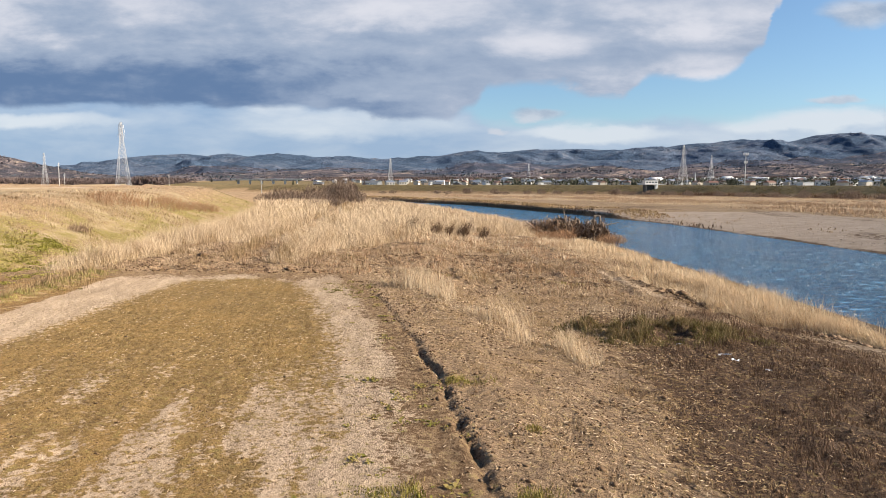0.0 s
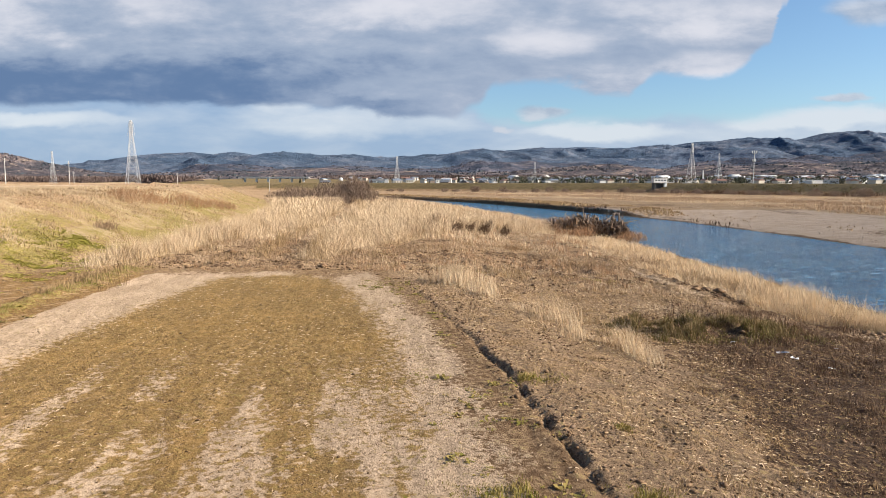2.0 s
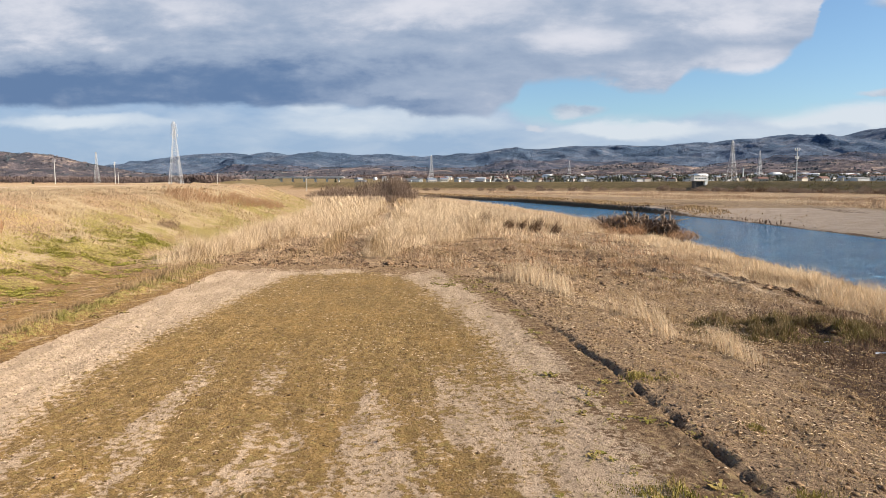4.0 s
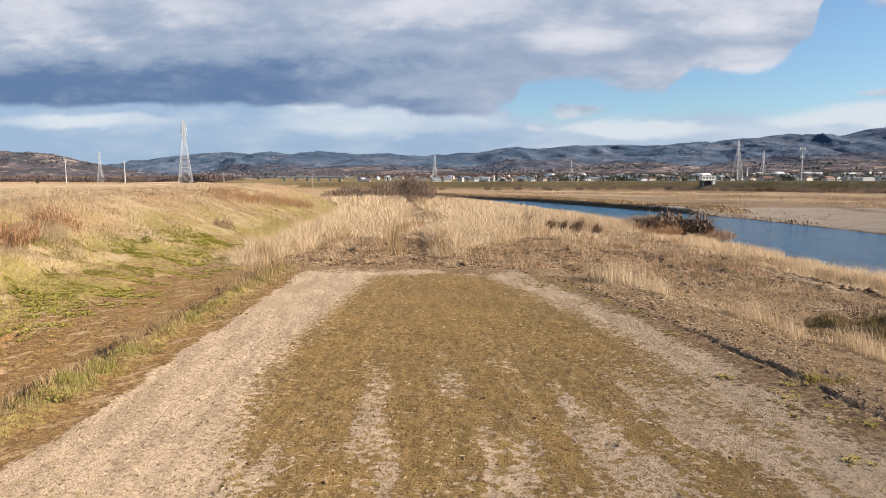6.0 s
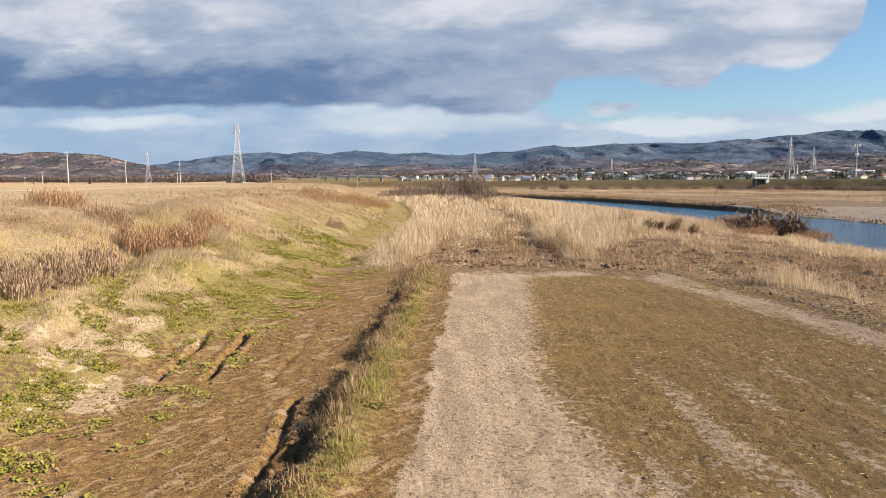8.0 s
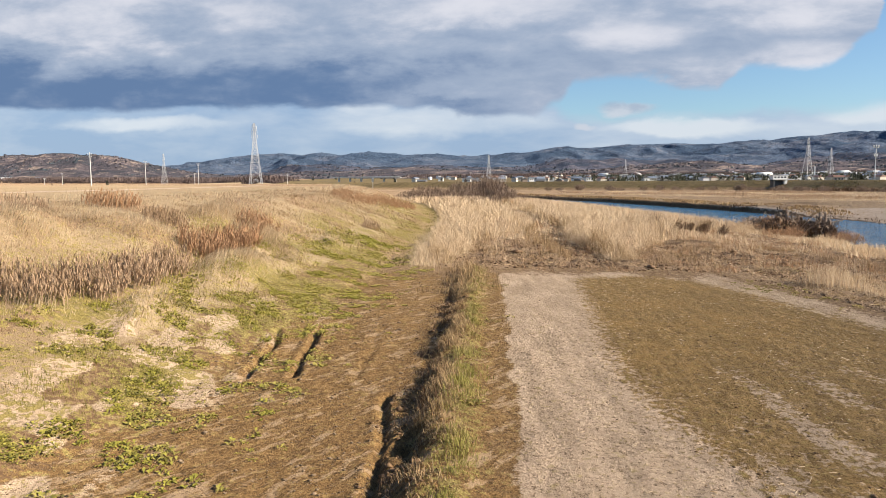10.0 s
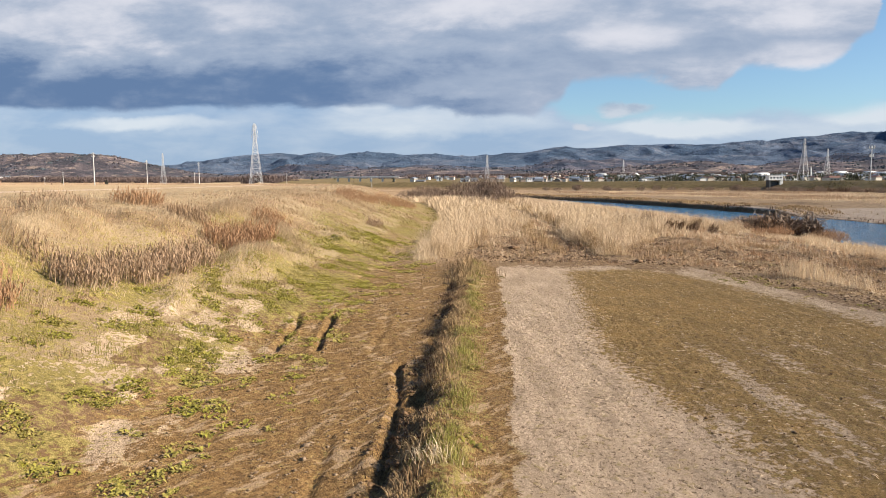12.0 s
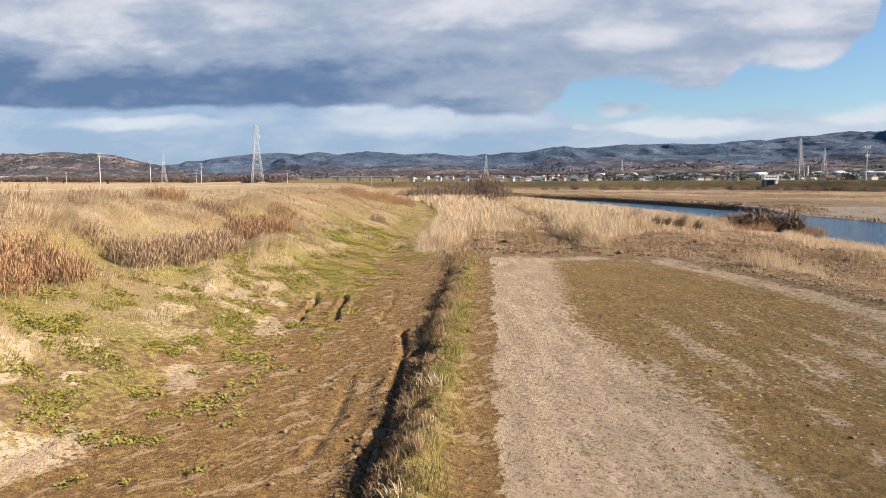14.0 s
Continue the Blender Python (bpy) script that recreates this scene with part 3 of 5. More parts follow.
def zones(x, y):
    u, v, s, t = bank_x(y) - x, x - shore_x(y), levee_s(x, y), toe_x(y) - x
    vx, tx = verge_x(y), trench_x(y)
    here = 1 - step(y + 10 * (fbm(x, y, 3.5, 4, 36) - 0.5), 43, 49)
    till_right = -2.9 + 0.8 * (1 - step(y, 14, 20)) - 0.0050 * np.clip(y - 18, 0, 40) ** 2 - 0.14 * np.clip(y - 18, 0, 40)
    till_left = -16.8 + 2.6 * (1 - step(y, 8, 20))
    till = step(x, till_left - 1.5, till_left + 1.5) * (1 - step(x, till_right - 1.6, till_right + 2.0)) * (1 - step(y + 3 * (fbm(x, y, 2.0, 3, 37) - 0.5), 42, 46))
    till = till * (0.80 + 0.20 * step(y, 16, 26))
    till = till - 0.40 * step(fbm(x + 0.16 * y, y * 0.25, 1.1, 4, 31), 0.48, 0.66) * (1 - step(y, 17, 27)) - 0.1 * step(fbm(x, y, 6, 2, 32), 0.5, 0.7) * (1 - step(y, 17, 27))
    sand = step(x + 0.7 * (fbm(x, y, 1.2, 3, 34) - 0.5), vx + 1.6, vx + 2.1) * (1 - step(x, tx - 1.8, tx - 0.4)) * here
    sand = sand * (1 - (0.26 + 0.2 * (1 - step(y, 18, 26))) * step(x, till_right - 0.5, till_right + 2.0) * (0.5 + step(fbm(x, y, 1.6, 3, 38), 0.4, 0.6)))
    sand = np.maximum(sand, 1.0 * step(fbm(x, y * 0.6 + x * 0.4, 1.1, 4, 33), 0.45, 0.60) * step(t, -3.6, -0.6) * (1 - step(t, 2.5, 5.5)) * (1 - 0.6 * step(y, 22, 36)))
    mud = step(-x, -vx - 2.3, -vx - 1.9) * (1 - step(t, -1.6, 0.8)) * (1 - step(y, 42, 46))
    litter = step(x, tx - 0.6, tx + 0.6) * step(u, 4, 8)
    litter = np.maximum(litter, step(y, 46, 50) * step(u, 4, 8) * (t < 0))
    # damp scrubland, with fine shade between its clumps put into the colour
    damp_shade_z = step(x, 3.6 + 0.10 * (y - 14), 9 + 0.1 * (y - 14)) * step(u, 8, 12) * (1 - step(y, 34, 44)) * (x < 40)
    # shade that the bench grass throws along the scarp, put into the colour
    damp_shade_z = np.maximum(damp_shade_z, step(u, bench_u(y) - 2.2, bench_u(y) - 1.2) * (1 - step(u, bench_u(y) + 0.8, bench_u(y) + 1.6)) * (1 - step(y, 54, 64)))
    damp_shade_z = np.maximum(damp_shade_z, 1.0 * (u > -8) * (u < 3.0))
    # far cut bank: dark earth, its shade put into the same colour
    damp_shade_z = np.maximum(damp_shade_z, 1.0 * (v > -1) * (v < 1.3) * (y > 168))
    green = 0.68 * step(t, -2.2, 0) * (1 - step(t + 3 * (fbm(x, y, 6, 2, 39) - 0.5), 6.0, 12)) * (0.35 + step(fbm(x, y, 3, 3, 35), 0.4, 0.65))
    green = np.maximum(green, 0.55 * np.exp(-((x - vx - 0.3) / 0.5) ** 2) * here)
    green = np.maximum(green, 0.62 * step(t, -7, -5) * (1 - step(t, -2, 0)) * step(y, 46, 60) * (y < 190))
    dry = step(t, 0.5, 3.0)
    litter = np.maximum(litter, 0.8 * step(fbm(x, y, 3.2, 3, 41), 0.46, 0.6) * step(t, 3, 6) * (1 - step(t, 14, 17)))
    dry = dry * (1 - 0.75 * step(fbm(x, y, 3.2, 3, 41), 0.46, 0.6) * step(t, 3, 6) * (1 - step(t, 14, 17)))
    far_mead = np.clip(step(v, 40, 60) + step(v, 2, 6) * (y > 190), 0, 1) * (s < -13)
    litter, dry = np.maximum(litter, 0.62 * far_mead), np.maximum(dry, 0.7 * far_mead)
    dry = np.maximum(dry, step(u, 2.5, 5) * (1 - step(u, 9, 12)))
    dry = np.maximum(dry, 0.7 * step(y, 60, 75) * step(u, 6, 12) * (t < -4))
    damp_shade_z = np.maximum(damp_shade_z, 0.9 * (v > -1) * (1 - step(v + 1.5 * (fbm(x, y, 6, 3, 43) - 0.5), 0.7, 1.6)))
    damp_shade_z = np.maximum(damp_shade_z, 0.5 * step(fbm(x, y * 0.4, 9, 4, 44), 0.56, 0.66) * step(v, 1, 4) * (1 - step(v, 40, 60)) * (y < 240))
    gravel = step(v, -4, 0) * (1 - step(v, 42 + 0 * x, 62)) * (1 - step(y, 190, 250))
    gx_ = gap_x(y)
    trod = np.exp(-((x - gx_) / 2.0) ** 2) * step(y, 48, 54) * (1 - step(y, 190, 230))
    damp_shade_z = np.maximum(damp_shade_z, np.maximum(0.55 * trod, 0.62 * (1 - step(fbm(x, y, 4.2, 3, 119), 0.40, 0.52)) * (0.4 + 0.6 * step(fbm(x, y, 1.2, 3, 42), 0.4, 0.6)) * step(y, 46, 49) * (1 - step(y, 100, 110)) * step(u, 8, 12) * (t < -6)))
    path = np.exp(-((u - bench_u(y) - 2.3) / 0.8) ** 2) * step(y, 30, 35) * (1 - step(y, 58, 66))
    sand, damp_shade_z = np.maximum(sand, 0.62 * path), damp_shade_z * (1 - path)
    plainz = step(s, -14, -8) * (t < 20)
    dry = np.maximum(dry, step(t, 20, 22))
    road = step(t, 41, 41.6) * (1 - step(t, 45, 45.6)) * (y < 420)
    dry, gravel = dry * (1 - road), np.maximum(gravel, road)
    one = np.ones_like(x)
    return [np.stack(c + [one], 1).astype(np.float32) for c in ([till, sand, mud], [litter, gravel, dry], [damp_shade_z, green, plainz])]


def build_ground():
    xs = np.concatenate((np.arange(-34, 3, 0.125), np.arange(3, 21, 0.16), np.arange(21, 36, 0.3)))
    xs = axis(xs, -4600, 4600, 1.045, 0.3)
    ys = np.concatenate((np.arange(2, 30, 0.125), np.arange(30, 52, 0.22)))
    far, p = [], 52.0
    while p < 4700:
        p += max(0.3, 0.0085 * (p - 15)) if p < 620 else 0.03 * p
        far.append(p)
    back, p, d = [], 2.0, 0.2
    while p > -700:
        d *= 1.25
        p -= d
        back.append(p)
    ys = np.concatenate((back[::-1], ys, far))
    gx, gy = np.meshgrid(xs, ys)
    x, y = gx.ravel(), gy.ravel()
    nx, ny = len(xs), len(ys)
    i = (np.arange(ny - 1)[:, None] * nx + np.arange(nx - 1)).ravel()
    f = np.stack((i, i + 1, i + 1 + nx, i + nx), 1)
    me = mesh_of("ground", np.stack((x, y, height(x, y)), 1), f, np.full(len(f), 4), M_GROUND, True)
    for name, data in zip(("zone_a", "zone_b", "zone_c"), zones(x, y)):
        me.attributes.new(name, "FLOAT_COLOR", "POINT").data.foreach_set("color", data.ravel())
    tagged(new("ground", me), "dry floodplain earth with sandy track, ploughed field and levees", "ground", kind="structure")


def build_river():
    ys = np.concatenate((np.linspace(-400, 20, 22), np.linspace(30, 500, 95), np.linspace(520, 900, 12)))
    v = []
    for yy in ys:
        for k in np.linspace(0, 1, 9):
            a, b = bank_x(yy) - 2.5, shore_x(yy) + 2.5
            v.append((a + (b - a) * k, yy, -3.3))
    i = (np.arange(len(ys) - 1)[:, None] * 9 + np.arange(8)).ravel()
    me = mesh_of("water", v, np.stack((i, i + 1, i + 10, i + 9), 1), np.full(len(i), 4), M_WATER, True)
    tagged(new("water", me), "rippled blue river water flowing between low banks", "river", kind="structure")


build_ground()
build_river()


# ---- mountains ----
def ridged(x, y, size, octaves, seed):
    """Sharp-crested noise from 0 in the gullies to 1 on the spurs."""
    v, amp, tot = 0.0, 1.0, 0.0
    for k in range(octaves):
        f = 2.0 ** k / size
        n = 1 - np.abs(2 * vnoise(x * f + 31.7 * k, y * f + 5.3 * k, seed + k) - 1)
        v, tot, amp = v + amp * n * n, tot + amp, amp * 0.52
    return v / tot


def mountains(name, y0, y1, px, pz, mat, seed, label, rough=0.5, jag=0.06, trees=0, size=330, nx=760, ny=96):
    """A range with its crest seven tenths of the way from y0 to y1; pz is the crest's height over the plain at the places px along it."""
    xs, ks = np.linspace(px[0], px[-1], nx), np.linspace(0, 1, ny)
    gx, gk = np.meshgrid(xs, ks)
    gy = y0 + (y1 - y0) * gk
    crest = np.interp(gx, px, pz) * (1 + jag * (2.4 * (fbm(gx, gx * 0, 420, 2, seed + 6) - 0.5) + 0.9 * (fbm(gx, gx * 0, 110, 3, seed + 5) - 0.5)))
    shape = np.where(gk < 0.7, np.sin(np.clip(gk / 0.7, 0, 1) * math.pi / 2) ** 1.15, np.cos(np.clip((gk - 0.7) / 0.3, 0, 1) * math.pi / 2))
    warp = 220 * (fbm(gx, gy, 520, 3, seed + 11) - 0.5)
    spur = ridged(gx + warp + 0.3 * gy, gy * 0.5 + 0.6 * warp, size, 5, seed + 3)
    cut = rough * np.clip(1.0 - (gk / 0.7) ** 2.5, 0.03, 1) * 1.9
    lump = 0.34 * (ridged(gx + 0.4 * gy, gy * 0.7, 130, 4, seed + 9) - 0.5) * np.clip(1.15 - gk / 0.7, 0.1, 1)
    z = crest * np.clip(shape * (1 - cut * (0.62 - spur)) + lump * shape, -0.1, 1.3) + 5
    i = (np.arange(ny - 1)[:, None] * nx + np.arange(nx - 1)).ravel()
    me = mesh_of(name, np.stack((gx, gy, z), 2).reshape(-1, 3), np.stack((i, i + 1, i + 1 + nx, i + nx), 1), np.full(len(i), 4), mat, True)
    tagged(new(name, me), label, "mountains", kind="structure")
    for mat_, share, tone in ((M_FARWOOD, 0.6, "bare brown"), (M_FARPINE, 0.4, "dark evergreen")):
        n = int(trees * share)
        if not n:
            continue
        # woods in drifts over the slopes that face the valley
        ii, jj = rng.integers(0, ny * 7 // 10, n * 5), rng.integers(0, nx, n * 5)
        keep = step(fbm(gx[ii, jj], gy[ii, jj], 170, 4, seed + 21 + len(tone)), 0.46, 0.60) > rng.random(n * 5)
        ii, jj = ii[keep][:n], jj[keep][:n]
        k = 3
        at = np.repeat(np.column_stack((gx[ii, jj], gy[ii, jj], z[ii, jj] - 1)), k, 0) + np.column_stack((rng.normal(0, 7, (len(ii) * k, 2)), np.zeros(len(ii) * k)))
        v, f, s = blade_arrays(at, rng.uniform(3.0, 6.0, len(at)), np.full(len(at), 3.6), lean_of(len(at), (0, 0), 0.3), rng.uniform(0, 6.3, len(at)))
        stuff("hill_woods", mesh_of("hill_woods", v, f, s, mat_), tone + " woods in drifts over far hillsides", "woods")


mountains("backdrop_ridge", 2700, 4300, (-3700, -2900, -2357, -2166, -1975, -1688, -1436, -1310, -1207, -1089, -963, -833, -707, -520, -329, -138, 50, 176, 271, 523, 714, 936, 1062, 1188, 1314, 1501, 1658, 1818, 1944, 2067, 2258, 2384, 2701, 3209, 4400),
          (60, 70, 85, 92, 120, 154, 170, 154, 173, 154, 167, 167, 148, 142, 130, 148, 164, 186, 170, 192, 195, 183, 204, 192, 214, 220, 242, 230, 239, 264, 276, 258, 239, 201, 150), M_RIDGE, 40, "long forested mountain ridge, tinted blue for haze, behind the valley town", 0.40, 0.03, 0, 420)
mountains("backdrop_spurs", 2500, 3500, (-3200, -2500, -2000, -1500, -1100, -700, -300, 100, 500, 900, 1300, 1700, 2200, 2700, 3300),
          (60, 62, 84, 104, 106, 92, 84, 92, 104, 116, 118, 140, 168, 172, 160), M_RIDGE, 47, "wooded spurs, tinted blue for haze, before the long ridge", 0.46, 0.34, 0, 360, 640, 80)
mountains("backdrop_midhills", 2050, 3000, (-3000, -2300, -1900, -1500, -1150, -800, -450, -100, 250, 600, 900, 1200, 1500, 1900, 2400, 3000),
          (34, 30, 42, 50, 58, 54, 60, 54, 66, 62, 74, 76, 92, 118, 132, 130), M_MID, 55, "wooded hills, tinted for haze, between valley and ridge", 0.55, 0.5, 1600, 300, 640, 80)
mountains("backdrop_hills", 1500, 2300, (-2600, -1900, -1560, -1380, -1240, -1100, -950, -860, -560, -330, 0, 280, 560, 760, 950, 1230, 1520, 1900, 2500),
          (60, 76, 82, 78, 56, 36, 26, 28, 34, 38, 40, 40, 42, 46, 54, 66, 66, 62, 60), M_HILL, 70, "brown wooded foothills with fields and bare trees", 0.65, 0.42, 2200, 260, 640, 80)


# ---- reeds and grasses ----
def left_bed(x, y):
    return step(x, toe_x(y) + 2.2 + 0.6 * np.sin(y * 0.4), toe_x(y) + 3.4) * (1 - step(x + 2.4 * (fbm(x, y, 2.5, 3, 60) - 0.5) + 8.5 * (1 - step(y, 54, 90)), gap_x(y) - 3.0, gap_x(y) - 1.4)) * step(y + 9 * (fbm(x, y, 3, 3, 61) - 0.5), 44.5, 51.5) * (1 - step(y, 190, 240))


def right_bed(x, y):
    front = 50 + 3.05 * np.clip(x + 13, 0, 14) + 1.0 * np.clip(x - 1, 0, 30) + 14 * (fbm(x, y, 5, 3, 62) - 0.5)
    u = bank_x(y) - x
    return step(x + 3 * (fbm(x, y, 3, 3, 60) - 0.5), gap_x(y) + 0.6, gap_x(y) + 2.6) * step(y, front - 5, front + 5) * step(u, 2.5, 4) * (1 - step(y, 330, 380))


def tussock(x, y, size, seed, lo=0.42, hi=0.6):
    return step(fbm(x, y, size, 3, seed), lo, hi)


def grow(name, box, per, keep, h, w, wind, loose, mat, label, category, bend=0.4, vary=0.3, patchy=1.5):
    p = scatter(*box, per, keep)
    n = len(p)
    a, b = p[:, 0], p[:, 1]
    edge = np.clip(keep(a, b), 0, 1)
    tall = (0.4 + 0.6 * edge) * h * (1 + vary * rng.normal(0, 0.8, n)) * (0.30 + 1.4 * step(fbm(a, b, patchy, 3, 77), 0.25, 0.75)) * (0.7 + 0.6 * fbm(a, b, 7, 2, 79))
    drift = np.column_stack((fbm(a, b, 2.0, 2, 51) - 0.5, fbm(a, b, 2.0, 2, 53) - 0.5)) * (0.5 + loose)
    return blades(name, p, np.clip(tall, 0.15 * h, 1.8 * h), w * rng.uniform(0.5, 1.5, n), np.clip(lean_of(n, wind, loose) + drift, -0.8, 0.8), mat, label, category, bend)


REED_L = "tall pale dry reeds standing in a dense bed"
for y0, y1, per, w in ((44, 62, 175, 0.0065), (62, 95, 80, 0.011), (95, 150, 24, 0.026), (150, 240, 9, 0.06)):
    grow("reed_bed", (-75, -17, y0, y1), per, lambda x, y: left_bed(x, y) * (0.25 + 0.75 * tussock(x, y, 2.2, 63, 0.3, 0.5)), 1.35, w, (-0.14, 0.0), 0.45, M_REED, REED_L, "reeds", 0.8, 0.45, 1.0)
    grow("withered_reeds", (-75, -17, y0, y1), per * 0.5, lambda x, y: left_bed(x, y) * tussock(x, y, 1.8, 59, 0.42, 0.6), 1.1, w, (-0.05, -0.05), 0.35, M_TAWNY, "bent brown reeds among pale ones", "reeds")
    # russet fringe along the trodden track
    grow("reed_fringe", (-45, 0, y0, y1), per * 0.5, lambda x, y: np.maximum(np.exp(-((x - gap_x(y) - 2.3) / 1.2) ** 2), 0.5 * np.exp(-((x - gap_x(y) + 2.4) / 0.9) ** 2)) * step(y, 50, 56) * tussock(x, y, 2.5, 64, 0.3, 0.5), 1.3, w, (-0.1, -0.05), 0.25, M_TAWNY, "brown withered reeds along a trodden track", "reeds")
for y0, y1, per, w in ((52, 80, 120, 0.009), (80, 120, 52, 0.016), (120, 190, 16, 0.035), (190, 380, 5, 0.08)):
    grow("reed_bed", (-60, 31, y0, y1), per, lambda x, y: right_bed(x, y) * (0.2 + 0.8 * tussock(x, y, 2.6, 65, 0.3, 0.5)), 1.5 if y0 < 100 else 0.9, w, (-0.14, -0.04), 0.55, M_REED, REED_L, "reeds", 0.8, 0.45, 1.0)
    grow("withered_reeds", (-60, 31, y0, y1), per * 0.4, lambda x, y: right_bed(x, y) * tussock(x, y, 2.0, 58, 0.42, 0.6), 1.1 if y0 < 100 else 0.7, w, (-0.05, -0.05), 0.35, M_TAWNY, "bent brown reeds among pale ones", "reeds")
bench = lambda x, y: step(bank_x(y) - x + 1.5 * (fbm(x, y, 2, 2, 67) - 0.5), 3.2, 4.4) * (1 - step(bank_x(y) - x + 1.2 * (fbm(x, y, 1.2, 2, 68) - 0.5), bench_u(y) - 1.4, bench_u(y) - 0.2))
grow("bank_grass", (12, 34, 14, 62), 120, lambda x, y: bench(x, y) * (0.3 + 0.7 * tussock(x, y, 2, 66, 0.35, 0.5)), 0.95, 0.008, (-0.24, -0.08), 0.45, M_GOLD, "golden dry grass along the river bank", "grass", 0.75, 0.45, 0.9)
grow("bank_grass", (12, 34, 14, 62), 40, lambda x, y: bench(x, y) * tussock(x, y, 1.4, 116, 0.42, 0.56), 0.7, 0.009, (-0.3, -0.08), 0.45, M_TAWNY, "brown bent grass along the river bank", "grass", 0.75, 0.45, 0.9)
grow("bank_grass", (10, 34, 58, 130), 32, lambda x, y: step(bank_x(y) - x, 2.2, 4) * (1 - step(bank_x(y) - x, 10, 14)) * (1 - np.exp(-((x - 20) / 6.5) ** 4 - ((y - 107) / 6) ** 4)) * (0.3 + 0.7 * tussock(x, y, 2, 66, 0.35, 0.5)), 0.7, 0.016, (-0.2, -0.08), 0.3, M_GOLD, "golden dry grass along the river bank", "grass")


def stalk_line(x, y):
    d = polyline_d(x, y, ((-2.2, 43.0), (1.2, 38.6), (4.0, 32.0), (5.0, 26.5)))
    return (1 - step(d, 0.9, 2.0)) * tussock(x, y, 1.6, 67, 0.42, 0.55)


grow("stalk_clump", (-5, 9, 24, 46), 80, stalk_line, 0.95, 0.007, (-0.22, -0.02), 0.2, M_REED, "thin pale dead stalks leaning on brown ground", "dry stalks", 0.6)


def rough_land(x, y):
    return step(x, gap_x(y) - 13, gap_x(y) - 9) * step(bank_x(y) - x, 5, 8) * np.maximum(step(y, 45, 48), step(x, trench_x(y) + 0.5, trench_x(y) + 2.5)) * (1 - left_bed(x, y)) * (1 - 0.92 * np.exp(-((bank_x(y) - x - bench_u(y) - 1.4) / 2.0) ** 4) * step(y, 28, 34) * (1 - step(y, 58, 68)))


grow("stalk_clump", (7, 17, 36, 62), 14, lambda x, y: rough_land(x, y) * tussock(x, y, 2.6, 68, 0.56, 0.68), 0.45, 0.008, (-0.2, 0), 0.3, M_REED, "scattered pale dead stalks above the bank", "dry stalks", 0.6)
grow("trampled_grass", (-29, 22, 34, 72), 34, lambda x, y: rough_land(x, y) * tussock(x, y, 1.3, 69, 0.40, 0.6) * (0.25 + 0.75 * step(fbm(x, y, 4.2, 3, 119), 0.43, 0.55)) * step(y + 0.5 * x, 38, 46), 0.26, 0.010, (-0.25, 0), 0.5, M_DUN, "trampled tawny grass and broken stems on bare earth", "grass", 0.7)
grow("dead_weeds", (-20, 16, 46, 100), 14, lambda x, y: rough_land(x, y) * (1 - right_bed(x, y)) * tussock(x, y, 1.7, 57, 0.53, 0.64), 0.42, 0.016, (-0.1, 0), 0.45, M_RUSSET, "low brown dead weeds on rough ground", "weeds", 0.6)
def rough_clumps(x, y):      # torn clumps between the field's end, the track and the beds
    return rough_land(x, y) * (1 - 0.8 * right_bed(x, y)) * (1 - 0.85 * np.exp(-((x - gap_x(y)) / 1.5) ** 2)) * step(y + 0.45 * np.clip(x + 8, 0, 60), 47, 51) * (1 - step(y, 92, 104)) * (0.12 + 0.88 * step(fbm(x, y, 4.2, 3, 119), 0.43, 0.55))


# the dark weed set also stands in for shade between the clumps
for mat_, per, h, w, seed, lo, label in ((M_DUN, 60, 0.42, 0.011, 112, 0.48, "matted dun clumps of broken reed"), (M_TAWNY, 60, 0.48, 0.011, 113, 0.50, "torn brown clumps of flattened reed"),
                                         (M_REED, 44, 0.40, 0.010, 114, 0.49, "bleached bent stems in loose clumps"), (M_DARKWEED, 26, 0.40, 0.013, 115, 0.55, "dark weed clumps, with shade put into their colour, among bent reeds")):
    grow("reed_clumps", (-30, 24, 44, 104), per, lambda x, y: rough_clumps(x, y) * tussock(x, y, 1.5, seed, lo, lo + 0.12) * (1 - 0.55 * step(y, 66, 80)), h, w, (-0.2, -0.06), 0.5, mat_, label, "reeds", 0.75, 0.45, 0.8)
grow("trampled_grass", (-26, 16, 40, 80), 8, lambda x, y: rough_land(x, y) * tussock(x, y, 2.0, 70, 0.5, 0.62), 0.4, 0.014, (-0.2, 0), 0.4, M_DUN, "bleached broken reed stems on bare earth", "grass", 0.7)
grow("trampled_grass", (-30, 28, 70, 140), 9, lambda x, y: rough_land(x, y) * tussock(x, y, 3, 71, 0.4, 0.6), 0.5, 0.03, (-0.2, 0), 0.45, M_REED, "trampled tawny grass and broken stems on bare earth", "grass", 0.7)


